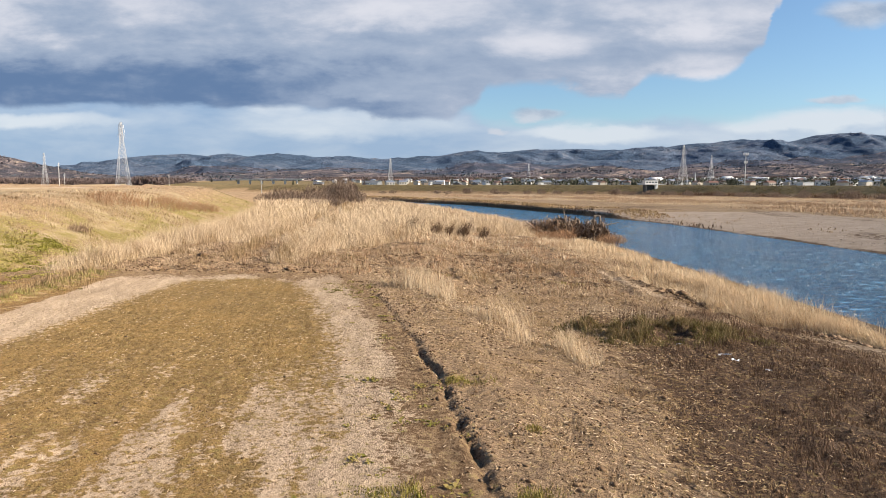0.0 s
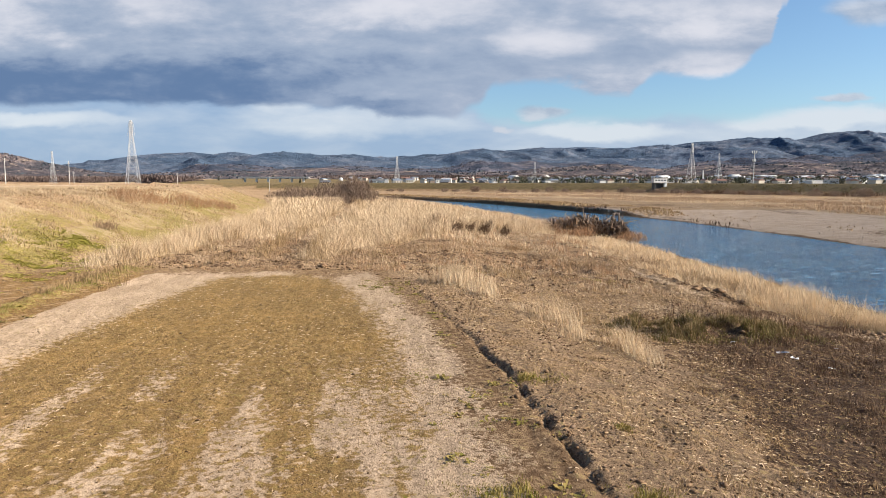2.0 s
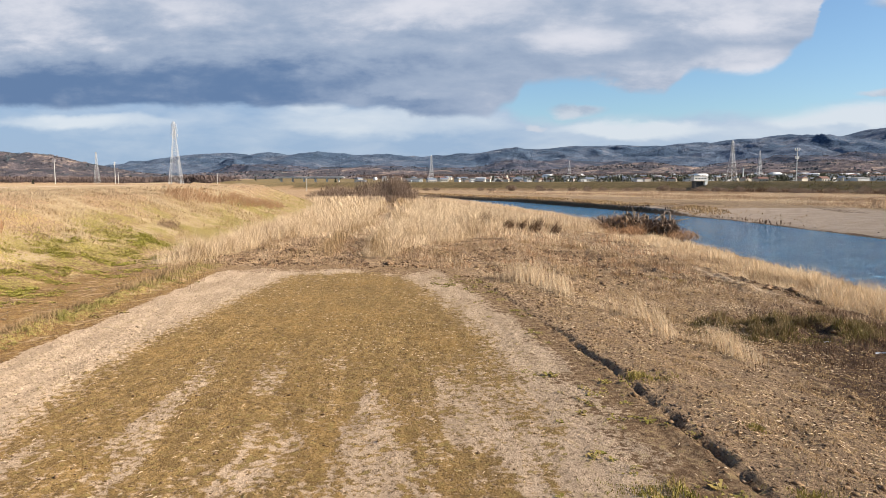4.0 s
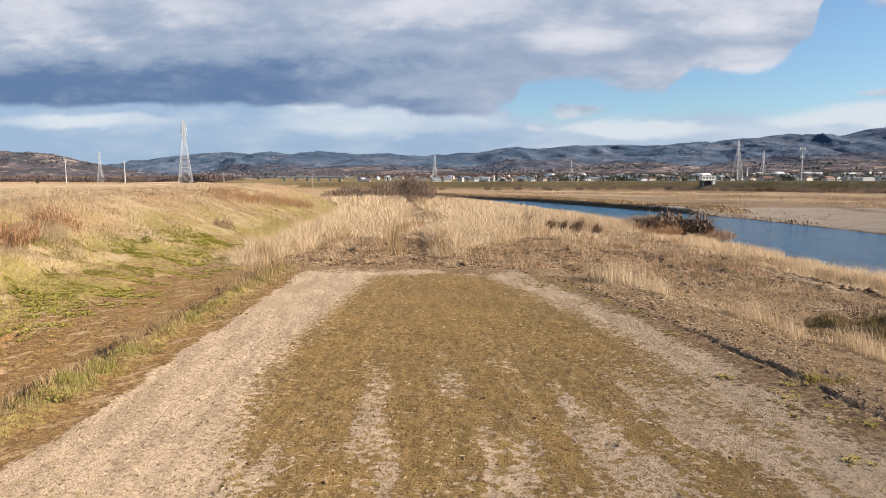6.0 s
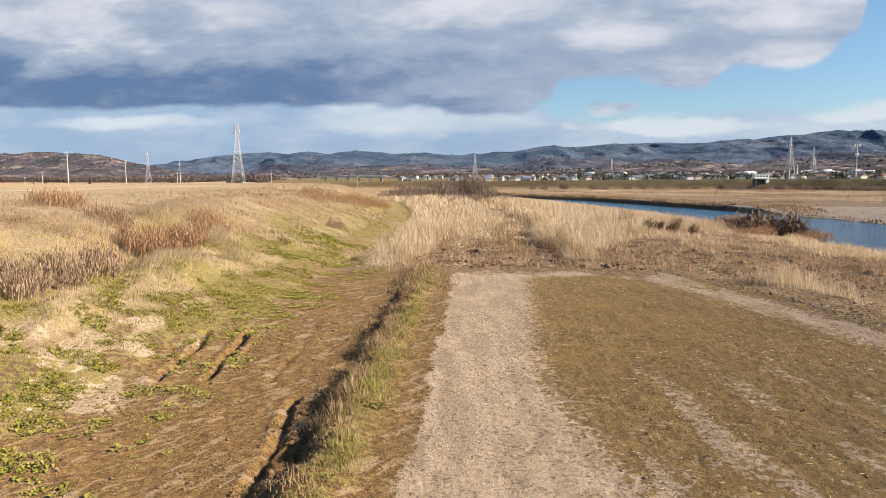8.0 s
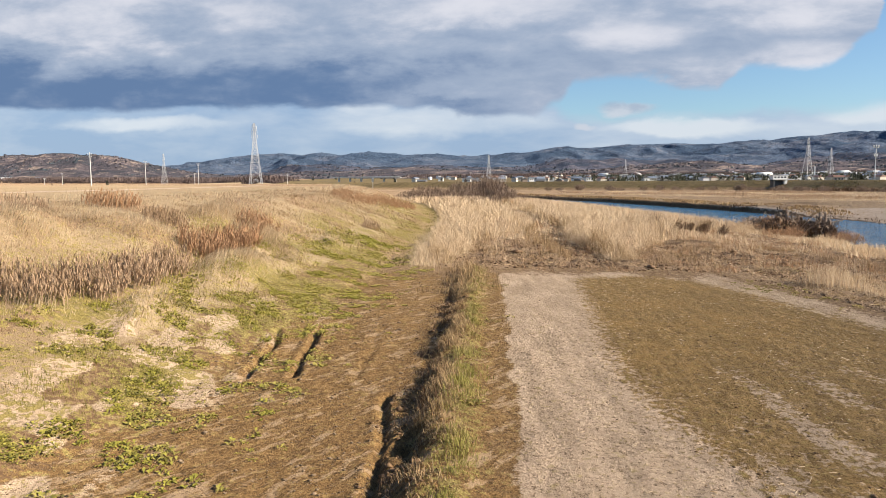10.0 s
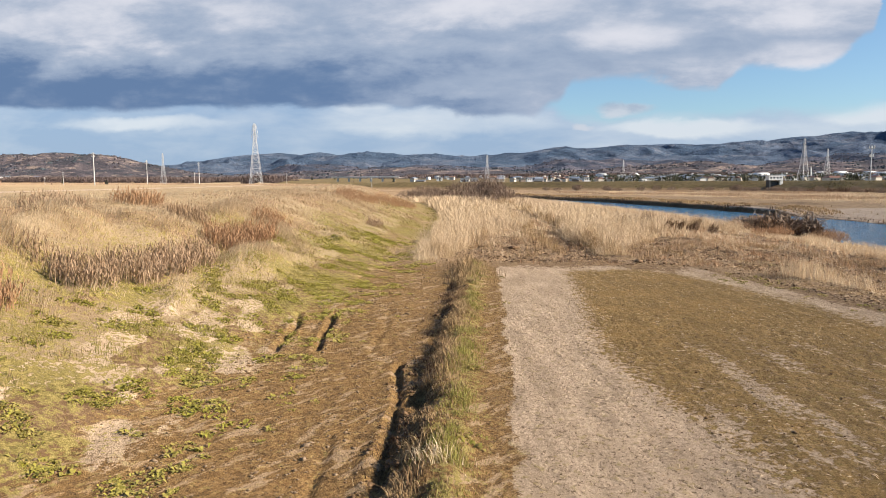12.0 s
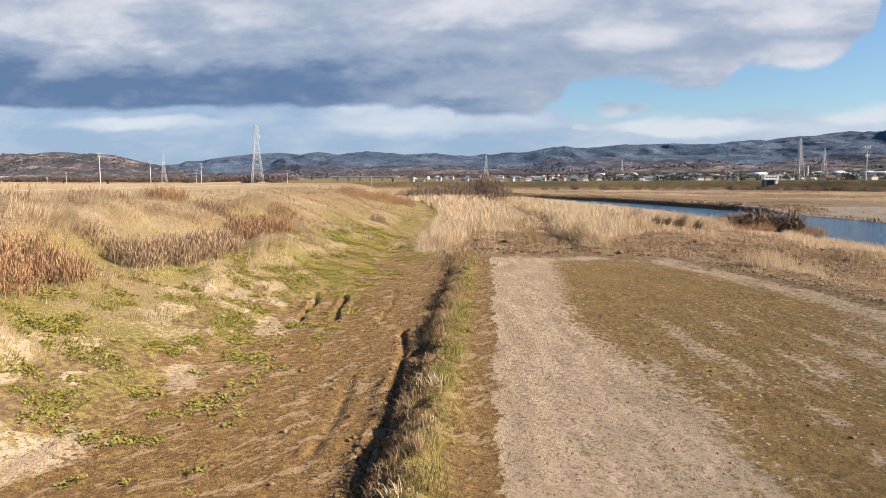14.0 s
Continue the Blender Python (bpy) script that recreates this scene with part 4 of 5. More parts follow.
def lying(name, box, per, keep, length, w, mat, label, category, lift=0.02):
    """Straws that lie on the ground: thin flat quads a little above it."""
    p = scatter(*box, per, keep)
    n = len(p)
    a, ln = rng.uniform(0, math.pi, n), length * rng.uniform(0.4, 1.6, n)
    dx, dy = np.cos(a) * ln / 2, np.sin(a) * ln / 2
    p0 = np.stack((p[:, 0] - dx, p[:, 1] - dy), 1)
    p1 = np.stack((p[:, 0] + dx, p[:, 1] + dy), 1)
    z0, z1 = height(p0[:, 0], p0[:, 1]) + lift * rng.uniform(0.3, 2.5, n), height(p1[:, 0], p1[:, 1]) + lift * rng.uniform(0.3, 2.5, n)
    s = np.stack((-np.sin(a), np.cos(a)), 1) * (w * rng.uniform(0.5, 1.5, n))[:, None]
    v = np.stack((np.column_stack((p0 - s, z0)), np.column_stack((p0 + s, z0 + 0.006)), np.column_stack((p1 + s, z1 + 0.006)), np.column_stack((p1 - s, z1)), np.column_stack(((p0 + p1) / 2, (z0 + z1) / 2 + 0.02))), 1)
    b = (np.arange(n) * 5)[:, None]
    f = np.concatenate((b + np.array((0, 1, 4)), b + np.array((1, 2, 4)), b + np.array((2, 3, 4)), b + np.array((3, 0, 4))), 1)
    return stuff(name, mesh_of(name, v.reshape(-1, 3), f, np.full(4 * n, 3), mat), label, category)


wild_right = lambda x, y: step(x, trench_x(y) + 0.2, trench_x(y) + 1.5) * step(bank_x(y) - x, 7, 10)
lying("straw_litter", (-4, 24, 9, 52), 40, lambda x, y: wild_right(x, y) * (1 - 0.6 * step(x, 5 + 0.1 * y, 9 + 0.1 * y)) * (0.25 + 0.75 * tussock(x, y, 2.4, 72, 0.4, 0.6)), 0.10, 0.005, M_TAWNY, "broken brown straw scattered over bare earth", "straw")
lying("straw_litter", (-6, 24, 9, 56), 15, lambda x, y: wild_right(x, y) * (1 - 0.85 * step(x, 5 + 0.12 * y, 9 + 0.12 * y) * (y < 42)) * (0.3 + 0.7 * tussock(x, y, 3.0, 73, 0.4, 0.6)), 0.11, 0.005, M_REED, "bleached straw scattered over bare earth", "straw")
grow("litter_tufts", (-4, 22, 9, 46), 130, lambda x, y: wild_right(x, y) * (1 - 0.8 * step(x, 5 + 0.1 * y, 9 + 0.1 * y) * (y < 40)) * tussock(x, y, 0.9, 56, 0.47, 0.62), 0.11, 0.008, (-0.1, 0), 0.55, M_TAWNY, "low matted tufts of withered grass", "grass", 0.7, 0.4, 0.6)
# dark blades here and below also stand in for fine shade
grow("litter_tufts", (2, 24, 9, 42), 90, lambda x, y: wild_right(x, y) * step(x, 4 + 0.1 * y, 10 + 0.1 * y) * tussock(x, y, 0.8, 55, 0.40, 0.55), 0.16, 0.012, (-0.1, 0), 0.55, M_DARKWEED, "dark matted weed tufts with fine shade put into their colour", "weeds", 0.7, 0.4, 0.6)
grow("scrub_grass", (3, 24, 9, 40), 60, lambda x, y: wild_right(x, y) * step(x, 4 + 0.1 * y, 9 + 0.1 * y) * tussock(x, y, 1.5, 74, 0.4, 0.6), 0.24, 0.012, (-0.1, 0), 0.5, M_DARKWEED, "low dark withered scrub, fine shade put into its colour", "scrub", 0.7)
lying("field_straw", (-17, -3, 6, 45), 5, lambda x, y: 0.3 + 0.7 * tussock(x, y, 2.0, 75, 0.4, 0.6), 0.09, 0.006, M_TAWNY, "chopped straw bits lying on a harrowed field", "straw", 0.01)
lying("field_straw", (-20, 2, 6, 46), 5, lambda x, y: tussock(x, y, 1.5, 76, 0.4, 0.6), 0.10, 0.006, M_REED, "pale chopped straw bits lying on sandy soil", "straw", 0.01)
grow("field_stubble", (-17, -2.5, 6, 30), 40, lambda x, y: tussock(x, y, 1.2, 78, 0.42, 0.6) * (1 - step(x, -3.5, -2.0)), 0.03, 0.004, (0, 0), 0.5, M_TAWNY, "short dead stubble on a harrowed field", "stubble")


# the near levee
def slope_t(x, y):
    return toe_x(y) - x


def upper(x, y):
    t = slope_t(x, y)
    return step(t + 4 * (fbm(x, y, 5, 3, 81) - 0.5), 4.0, 6.5) * (1 - step(t, 20, 22))


for y0, y1, per, h, w in ((6, 45, 190, 0.55, 0.007), (45, 90, 70, 0.5, 0.013), (90, 300, 7, 0.5, 0.06)):
    grow("levee_grass", (-150 if y0 > 60 else -58, -30, y0, y1), per * (0.45 if y0 > 60 else 1), lambda x, y: np.maximum(0.36 * upper(x, y) * tussock(x, y, 2.0, 83, 0.40, 0.60), heap(x, y)), h, w, (0.66, -0.26), 0.2, M_GOLD, "long golden dry grass combed over the levee slope", "grass", 0.75)
    grow("levee_turf", (-130 if y0 > 60 else -56, -27, y0, y1), per * 0.5 * (0.4 if y0 > 60 else 1), lambda x, y: step(slope_t(x, y), -1.6, 0.5) * (1 - step(slope_t(x, y), 5, 9)) * tussock(x, y, 1.2, 84, 0.48, 0.60), 0.14, w * 0.9, (0.2, -0.1), 0.4, M_GREEN, "short yellow-green turf on the foot of the levee", "grass", 0.7)
    grow("levee_straw", (-130 if y0 > 60 else -56, -28, y0, y1), per * 0.28 * (0.4 if y0 > 60 else 1), lambda x, y: step(slope_t(x, y), 1.5, 7) * (1 - step(slope_t(x, y), 16, 20)) * tussock(x, y, 1.6, 85, 0.40, 0.56), 0.2, w, (0.4, -0.15), 0.4, M_DUN, "short dry straw grass on the levee slope", "grass", 0.7)
grow("slope_tufts", (-50, -29, 4, 50), 46, lambda x, y: step(slope_t(x, y), 0, 2) * (1 - step(slope_t(x, y), 14, 17)) * tussock(x, y, 1.0, 111, 0.5, 0.62), 0.17, 0.010, (0.3, -0.1), 0.5, M_TAWNY, "small brown tufts of withered grass on the levee", "grass", 0.7, 0.4, 0.6)
grow("slope_tufts", (-75, -30, 50, 120), 13, lambda x, y: step(slope_t(x, y), 0, 2) * (1 - step(slope_t(x, y), 14, 17)) * tussock(x, y, 1.6, 118, 0.48, 0.60), 0.24, 0.022, (0.3, -0.1), 0.5, M_TAWNY, "small brown tufts of withered grass on the levee", "grass", 0.7, 0.4, 0.6)
grow("green_path", (-60, -24, 44, 150), 16, lambda x, y: np.exp(-((slope_t(x, y) + 1.6) / 1.4) ** 2) * tussock(x, y, 2.2, 86, 0.36, 0.55), 0.14, 0.03, (0, 0), 0.4, M_GREEN, "green grass path between levee and reeds", "grass")

# grassy ridge beside the track
on_ridge = lambda x, y, off, wide: np.exp(-((x - verge_x(y) - off) / wide) ** 2) * (1 - step(y, 45, 49))
grow("verge_grass", (-26, -18, 2, 50), 620, lambda x, y: on_ridge(x, y, 0.25, 0.48) * tussock(x, y, 0.8, 87, 0.36, 0.52), 0.17, 0.007, (0.1, 0), 0.45, M_VERGE, "green grass on a narrow earth ridge", "grass", 0.7)
grow("verge_weeds", (-26, -18, 2, 46), 130, lambda x, y: on_ridge(x, y, -0.8, 0.6) * tussock(x, y, 0.8, 117, 0.44, 0.56), 0.20, 0.010, (-0.1, -0.1), 0.5, M_DARKWEED, "dark rotten weeds on the flank of an earth ridge", "weeds", 0.7)
grow("verge_grass", (-26, -18, 2, 50), 300, lambda x, y: on_ridge(x, y, -0.25, 0.65) * tussock(x, y, 0.8, 88, 0.38, 0.52), 0.26, 0.008, (-0.1, -0.1), 0.5, M_TAWNY, "withered grass on a narrow earth ridge", "grass", 0.7)
grow("verge_grass", (-26, -18, 2, 12), 200, lambda x, y: on_ridge(x, y, -0.15, 0.55) * tussock(x, y, 1.6, 89, 0.45, 0.58), 0.26, 0.009, (-0.25, -0.2), 0.4, M_GOLD, "straw-coloured grass tufts on a narrow earth ridge", "grass", 0.7)
grow("verge_grass", (-28, -19, 36, 50), 60, lambda x, y: on_ridge(x, y, -0.3, 1.3), 0.5, 0.012, (-0.1, 0), 0.35, M_TAWNY, "taller withered grass where ridge meets reeds", "grass", 0.6)


def rosettes(name, box, per, keep, size, mat, label):
    """Broad-leaved creeping weeds: rings of lifted, pointed leaves."""
    c = scatter(*box, per, keep)
    n, k = len(c), 11
    r = np.repeat(size * rng.uniform(0.5, 1.6, n), k)
    base = np.repeat(c, k, 0) + np.column_stack((rng.normal(0, 0.5, (n * k, 2)) * r[:, None], np.zeros(n * k)))
    base[:, 2] = height(base[:, 0], base[:, 1])
    a = rng.uniform(0, 2 * math.pi, n * k)
    out = np.column_stack((np.cos(a), np.sin(a), np.zeros(n * k)))
    side = np.column_stack((-np.sin(a), np.cos(a), np.zeros(n * k)))
    ln, wd, up = (r * rng.uniform(0.5, 1.0, n * k))[:, None], (r * 0.22)[:, None], np.array((0, 0, 1.0))
    lift = (r * rng.uniform(0.15, 0.5, n * k))[:, None]
    v = np.stack((base, base + out * ln * 0.55 + side * wd + up * lift, base + out * ln + up * lift * 0.6, base + out * ln * 0.55 - side * wd + up * lift), 1)
    f = np.arange(len(v) * 4)
    return stuff(name, mesh_of(name, v.reshape(-1, 3), f, np.full(len(v), 4), mat), label, "weeds")


rosettes("creeping_weeds", (-42, -24, 3, 60), 30.0, lambda x, y: step(slope_t(x, y), -6.0, 0.2) * (1 - step(slope_t(x, y), 3, 7)) * tussock(x, y, 1.1, 90, 0.50, 0.58), 0.13, M_WEED, "bright green creeping weeds over sandy soil")
rosettes("field_weeds", (-8, 8, 11, 46), 3.2, lambda x, y: np.exp(-((x - trench_x(y) + 1.4) / 1.6) ** 2) * tussock(x, y, 2.2, 91, 0.52, 0.62), 0.13, M_GREEN, "small green weeds at the field's edge")
rosettes("field_weeds", (-24, -18, 4, 46), 3, lambda x, y: on_ridge(x, y, 0.9, 0.5) * tussock(x, y, 1.4, 92, 0.5, 0.62), 0.16, M_GREEN, "green weeds at the foot of the ridge")
for cx, cy, rx, ry in ((-0.9, 12.8, 0.8, 0.6), (1.9, 12.9, 0.5, 0.4), (0.9, 21.2, 0.7, 0.4), (2.6, 17.0, 0.3, 0.25), (-0.8, 49.5, 1.7, 0.7), (10.5, 50.0, 2.2, 0.8)):
    grow("weed_patch", (cx - 2 * rx, cx + 2 * rx, cy - 2 * ry, cy + 2 * ry), 900 if cy < 30 else 200, lambda x, y: np.exp(-((x - cx) / rx) ** 2 - ((y - cy) / ry) ** 2) * tussock(x, y, 0.5, 93, 0.30, 0.50), 0.15, 0.010, (0, 0), 0.5, M_GREEN, "small patch of green weeds on bare soil", "weeds", 0.7)
grow("brush_patch", (4, 18, 28, 40), 420, lambda x, y: np.exp(-(((x - 11.4) / 4.8) ** 4) - (((y - 33.4 - 0.2 * (x - 11)) / 2.2) ** 4)) * tussock(x, y, 1.0, 94, 0.38, 0.52), 0.36, 0.014, (-0.15, -0.15), 0.65, M_BRUSH, "dark olive brush tussocks above the river bank", "brush", 0.6)

grow("brush_patch", (4, 18, 28, 40), 70, lambda x, y: np.exp(-(((x - 10.6) / 4.6) ** 4) - (((y - 33.6 - 0.1 * (x - 10)) / 2.4) ** 4)) * tussock(x, y, 1.0, 94, 0.42, 0.58), 0.45, 0.012, (-0.1, -0.1), 0.5, M_TAWNY, "withered tussocks among olive brush", "brush", 0.6)

# far side of the river
for box, per, keep, h, w, mat, label in (
        ((0, 260, 90, 480), 1.5, lambda x, y: step(x - shore_x(y), 44, 62) * (levee_s(x, y) < -17) * (0.3 + 0.7 * tussock(x, y, 14, 95, 0.4, 0.55)), 0.32, 0.12, M_REED, "dry tawny grass on the far floodplain"),
        ((0, 260, 90, 480), 1.7, lambda x, y: step(x - shore_x(y), 46, 62) * (levee_s(x, y) < -17) * tussock(x, y, 26, 96, 0.46, 0.58), 0.55, 0.14, M_DUN, "brown weeds on the far floodplain"),
        ((-80, 60, 175, 420), 3.0, lambda x, y: step(x - shore_x(y), 0.5, 2) * (1 - step(x - shore_x(y), 12, 20)) * tussock(x, y, 9, 97, 0.36, 0.5), 0.45, 0.15, M_TAWNY, "brown grass hanging over the far bank"),
        ((-80, 60, 190, 420), 3.0, lambda x, y: step(x - shore_x(y), -0.2, 0.4) * (1 - step(x - shore_x(y), 2.5, 4)) * tussock(x, y, 9, 98, 0.50, 0.62), 0.5, 0.14, M_DARKWEED, "dark brush at the far water's edge"),
        ((38, 70, 128, 176), 1.2, lambda x, y: np.exp(-(((x - shore_x(y) - 1.5) / 2.2) ** 4) - (((y - 153) / 17) ** 4)), 0.5, 0.09, M_DARKWEED, "dark low brush on a gravel spit"),
        ((38, 110, 120, 200), 0.15, lambda x, y: np.exp(-(((x - shore_x(y) - 14) / 9) ** 4)) * tussock(x, y, 9, 99, 0.42, 0.56), 0.3, 0.12, M_TAWNY, "dry grass on the gravel bar"),
        ((90, 330, 300, 560), 2.6, lambda x, y: step(levee_s(x, y), -24, -21) * (levee_s(x, y) < -15) * (x > 140 - 0.2 * (y - 485)) * tussock(x, y, 11, 110, 0.42, 0.54), 1.9, 0.16, M_DARKWEED, "dark bare hedge at the foot of the far levee"),
        ((60, 330, 330, 620), 0.9, lambda x, y: step(levee_s(x, y), -18, -15) * (levee_s(x, y) < 0) * tussock(x, y, 12, 100, 0.4, 0.55), 0.7, 0.16, M_BRUSH, "olive weeds on the far levee slope")):
    grow("far_bank_grass", box, per, keep, h, w, (0, 0), 0.25, mat, label, "grass")


# ---- clods, weeds, shrubs, driftwood ----
def clods(name, box, per, keep, size, mat, label, category="clods"):
    """Small uneven lumps: squashed octahedra pressed into the soil."""
    p = scatter(*box, per, keep)
    n = len(p)
    d = np.array(((1.2, 0, 0), (0, 0.9, 0), (-1.2, 0, 0), (0, -0.9, 0), (0, 0, 0.6), (0, 0, -0.5)))
    s = size * np.exp(rng.normal(0, 0.5, n))
    a = rng.uniform(0, 6.3, n)
    j = d[None] * (1 + rng.uniform(-0.35, 0.35, (n, 6, 3))) * s[:, None, None]
    x, y = j[..., 0] * np.cos(a)[:, None] - j[..., 1] * np.sin(a)[:, None], j[..., 0] * np.sin(a)[:, None] + j[..., 1] * np.cos(a)[:, None]
    v = np.stack((x, y, j[..., 2]), 2) + (p + np.column_stack((np.zeros((n, 2)), s * 0.2)))[:, None]
    t = np.array((0, 1, 4, 1, 2, 4, 2, 3, 4, 3, 0, 4, 1, 0, 5, 2, 1, 5, 3, 2, 5, 0, 3, 5))
    f = (np.arange(n) * 6)[:, None] + t
    return stuff(name, mesh_of(name, v.reshape(-1, 3), f, np.full(8 * n, 3), mat), label, category)


clods("earth_clods", (-6, 4, 8, 44), 30, lambda x, y: np.exp(-((x - trench_x(y) - 0.35) / 0.55) ** 2), 0.032, M_CLOD, "crumbled earth clods along a plough furrow")
clods("earth_clods", (-26, -20, 2, 46), 60, lambda x, y: np.exp(-((x - verge_x(y) + 1.0) / 0.6) ** 2) * tussock(x, y, 1.2, 101, 0.38, 0.55), 0.04, M_CLOD, "dark earth clods thrown up beside a ridge")
clods("field_clods", (-16, -3, 4, 24), 12, lambda x, y: 0.3 + 0.7 * tussock(x, y, 1.0, 108, 0.4, 0.6), 0.015, M_CLOD, "small brown clods on a harrowed field")
clods("earth_clods", (-5, 4, 10, 40), 26, lambda x, y: np.exp(-((x - trench_x(y) - 0.1) / 0.3) ** 2) * tussock(x, y, 1.0, 109, 0.4, 0.55), 0.036, M_DARKROOT, "dark torn clods lining a plough furrow")
clods("track_crumbs", (-20.5, 1, 5, 40), 9, lambda x, y: 0.25 + 0.75 * tussock(x, y, 1.4, 102, 0.4, 0.6), 0.013, M_CRUMB, "small earth crumbs on the sandy track")
clods("mud_crumbs", (-31, -21, 3, 44), 26, lambda x, y: (x < verge_x(y) - 0.5) * tussock(x, y, 1.2, 103, 0.4, 0.6), 0.022, M_CRUMB, "earth crumbs on rutted mud")
clods("earth_clods", (-3, 22, 9, 46), 34, lambda x, y: wild_right(x, y) * (0.15 + 0.85 * tussock(x, y, 1.1, 104, 0.42, 0.58)), 0.030, M_CLOD, "brown earth clods among straw litter")
clods("earth_clods", (10, 26, 32, 58), 14, lambda x, y: np.exp(-((bank_x(y) - x - bench_u(y)) / 0.9) ** 2), 0.10, M_CLOD, "dark torn earth lumps along a low scarp")
clods("earth_clods", (-28, 8, 44, 66), 5, lambda x, y: rough_land(x, y) * tussock(x, y, 1.8, 105, 0.42, 0.6), 0.08, M_CLOD, "dark earth lumps among trampled grass")
clods("gravel_stones", (50, 130, 40, 190), 0.5, lambda x, y: step(x - shore_x(y), 0.5, 2) * (1 - step(x - shore_x(y), 40, 56)), 0.05, M_STONE, "tan river stones on a gravel bar", "stones")


def weed_clump(x, y, rx, ry, n, h, mat, label):
    """Stiff withered stalks with small side leaves."""
    a, r = rng.uniform(0, 2 * math.pi, n), np.sqrt(rng.random(n))
    px, py = x + rx * r * np.cos(a), y + ry * r * np.sin(a)
    base = np.column_stack((px, py, height(px, py)))
    tall = h * rng.uniform(0.6, 1.2, n) * (1.1 - 0.4 * r)
    lean = lean_of(n, (0.40, -0.10), 0.2)
    v1, f1, s1 = blade_arrays(base, tall, np.full(n, 0.014), lean, rng.uniform(0, 6.3, n))
    m = n * 9
    k = np.repeat(np.arange(n), 9)
    q = rng.uniform(0.25, 1.0, m)
    at = base[k] + np.column_stack((lean[k] * (tall[k] * q)[:, None], tall[k] * q * 0.97))
    v2, f2, s2 = blade_arrays(at, rng.uniform(0.10, 0.24, m), np.full(m, 0.016), lean_of(m, (0, 0), 0.5), rng.uniform(0, 6.3, m))
    me = mesh_of("weed_clump", np.concatenate((v1, v2)), np.concatenate((f1, f2 + len(v1))), np.concatenate((s1, s2)), mat)
    return tagged(new("weed_clump", me), label, "weeds", "withered weeds on the levee")


W_R, W_B, W_P = "withered russet weed clump on the grassy levee slope", "dark brown dead weed stalks on the levee slope", "pale brown withered weeds near the levee crest"
for x, y, rx, ry, n, h, mat, label in ((-38.0, 12.4, 1.9, 1.5, 420, 1.25, M_RUSSET, W_R), (-37.9, 15.4, 1.7, 1.4, 380, 1.25, M_RUSSET, W_R), (-37.0, 20.6, 1.2, 1.3, 240, 1.2, M_DUN, W_B), (-36.6, 23.2, 1.1, 1.3, 260, 1.2, M_DUN, W_B),
                                       (-36.4, 25.8, 1.0, 1.3, 240, 1.2, M_DUN, W_B), (-36.4, 28.4, 0.9, 1.3, 200, 1.2, M_DUN, W_B), (-37.3, 33.8, 1.2, 1.6, 280, 1.3, M_RUSSET, W_R), (-37.0, 37.5, 1.3, 1.8, 300, 1.3, M_RUSSET, W_R), (-38.2, 43.5, 1.2, 2.0, 220, 1.1, M_RUSSET, W_R),
                                       (-44.6, 29.0, 1.6, 1.6, 170, 1.0, M_DUN, W_P), (-45.6, 38.7, 1.6, 2.0, 170, 1.0, M_RUSSET, W_P), (-41.0, 36.8, 1.2, 1.6, 150, 0.9, M_DUN, W_P), (-45.0, 22.5, 1.4, 1.2, 100, 1.1, M_DUN, W_P), (-39.0, 20.5, 0.8, 0.8, 50, 0.9, M_DUN, W_P),
                                       (-44.0, 92.0, 2.6, 7.0, 420, 1.3, M_RUSSET, W_R), (-42.8, 106.0, 2.4, 7.0, 420, 1.4, M_RUSSET, W_R), (-42.0, 118.0, 2.2, 6.0, 300, 1.3, M_RUSSET, W_R), (-35.6, 66.0, 0.9, 1.6, 90, 0.8, M_DUN, W_R)):
    weed_clump(x, y, rx, ry, n, h, mat, label)


def twig_mesh(name, base, stems, h, spread, levels, mat, thick):
    """Bare branching: three-sided tapering twigs, each forking into finer ones."""
    v, f = [], []

    def limb(a, way, ln, r, level):
        b = a + way * ln
        s = way.orthogonal().normalized()
        t = way.cross(s)
        i = len(v)
        for c, rr in ((a, r), (b, r * 0.55)):
            for k in range(3):
                an = k * 2.094
                v.append(c + (s * math.cos(an) + t * math.sin(an)) * rr)
        for k in range(3):
            f.append((i + k, i + (k + 1) % 3, i + 3 + (k + 1) % 3, i + 3 + k))
        if level > 0:
            for k in range(random.choice((2, 3, 3))):
                turn = Vector((random.uniform(-1, 1), random.uniform(-1, 1), random.uniform(-0.3, 0.7))) * 0.75
                limb(a + way * ln * random.uniform(0.45, 1.0), (way + turn).normalized(), ln * random.uniform(0.5, 0.85), r * 0.55, level - 1)

    for k in range(stems):
        an = random.uniform(0, 6.3)
        off = Vector((math.cos(an), math.sin(an), 0)) * spread * math.sqrt(random.random()) * 0.5
        way = Vector((math.cos(an) * random.uniform(0, 0.6), math.sin(an) * random.uniform(0, 0.6), 1)).normalized()
        limb(base + off, way, h * random.uniform(0.3, 0.5), thick, levels)
    return mesh_of(name, [tuple(c) for c in v], [i for q in f for i in q], [4] * len(f), mat)


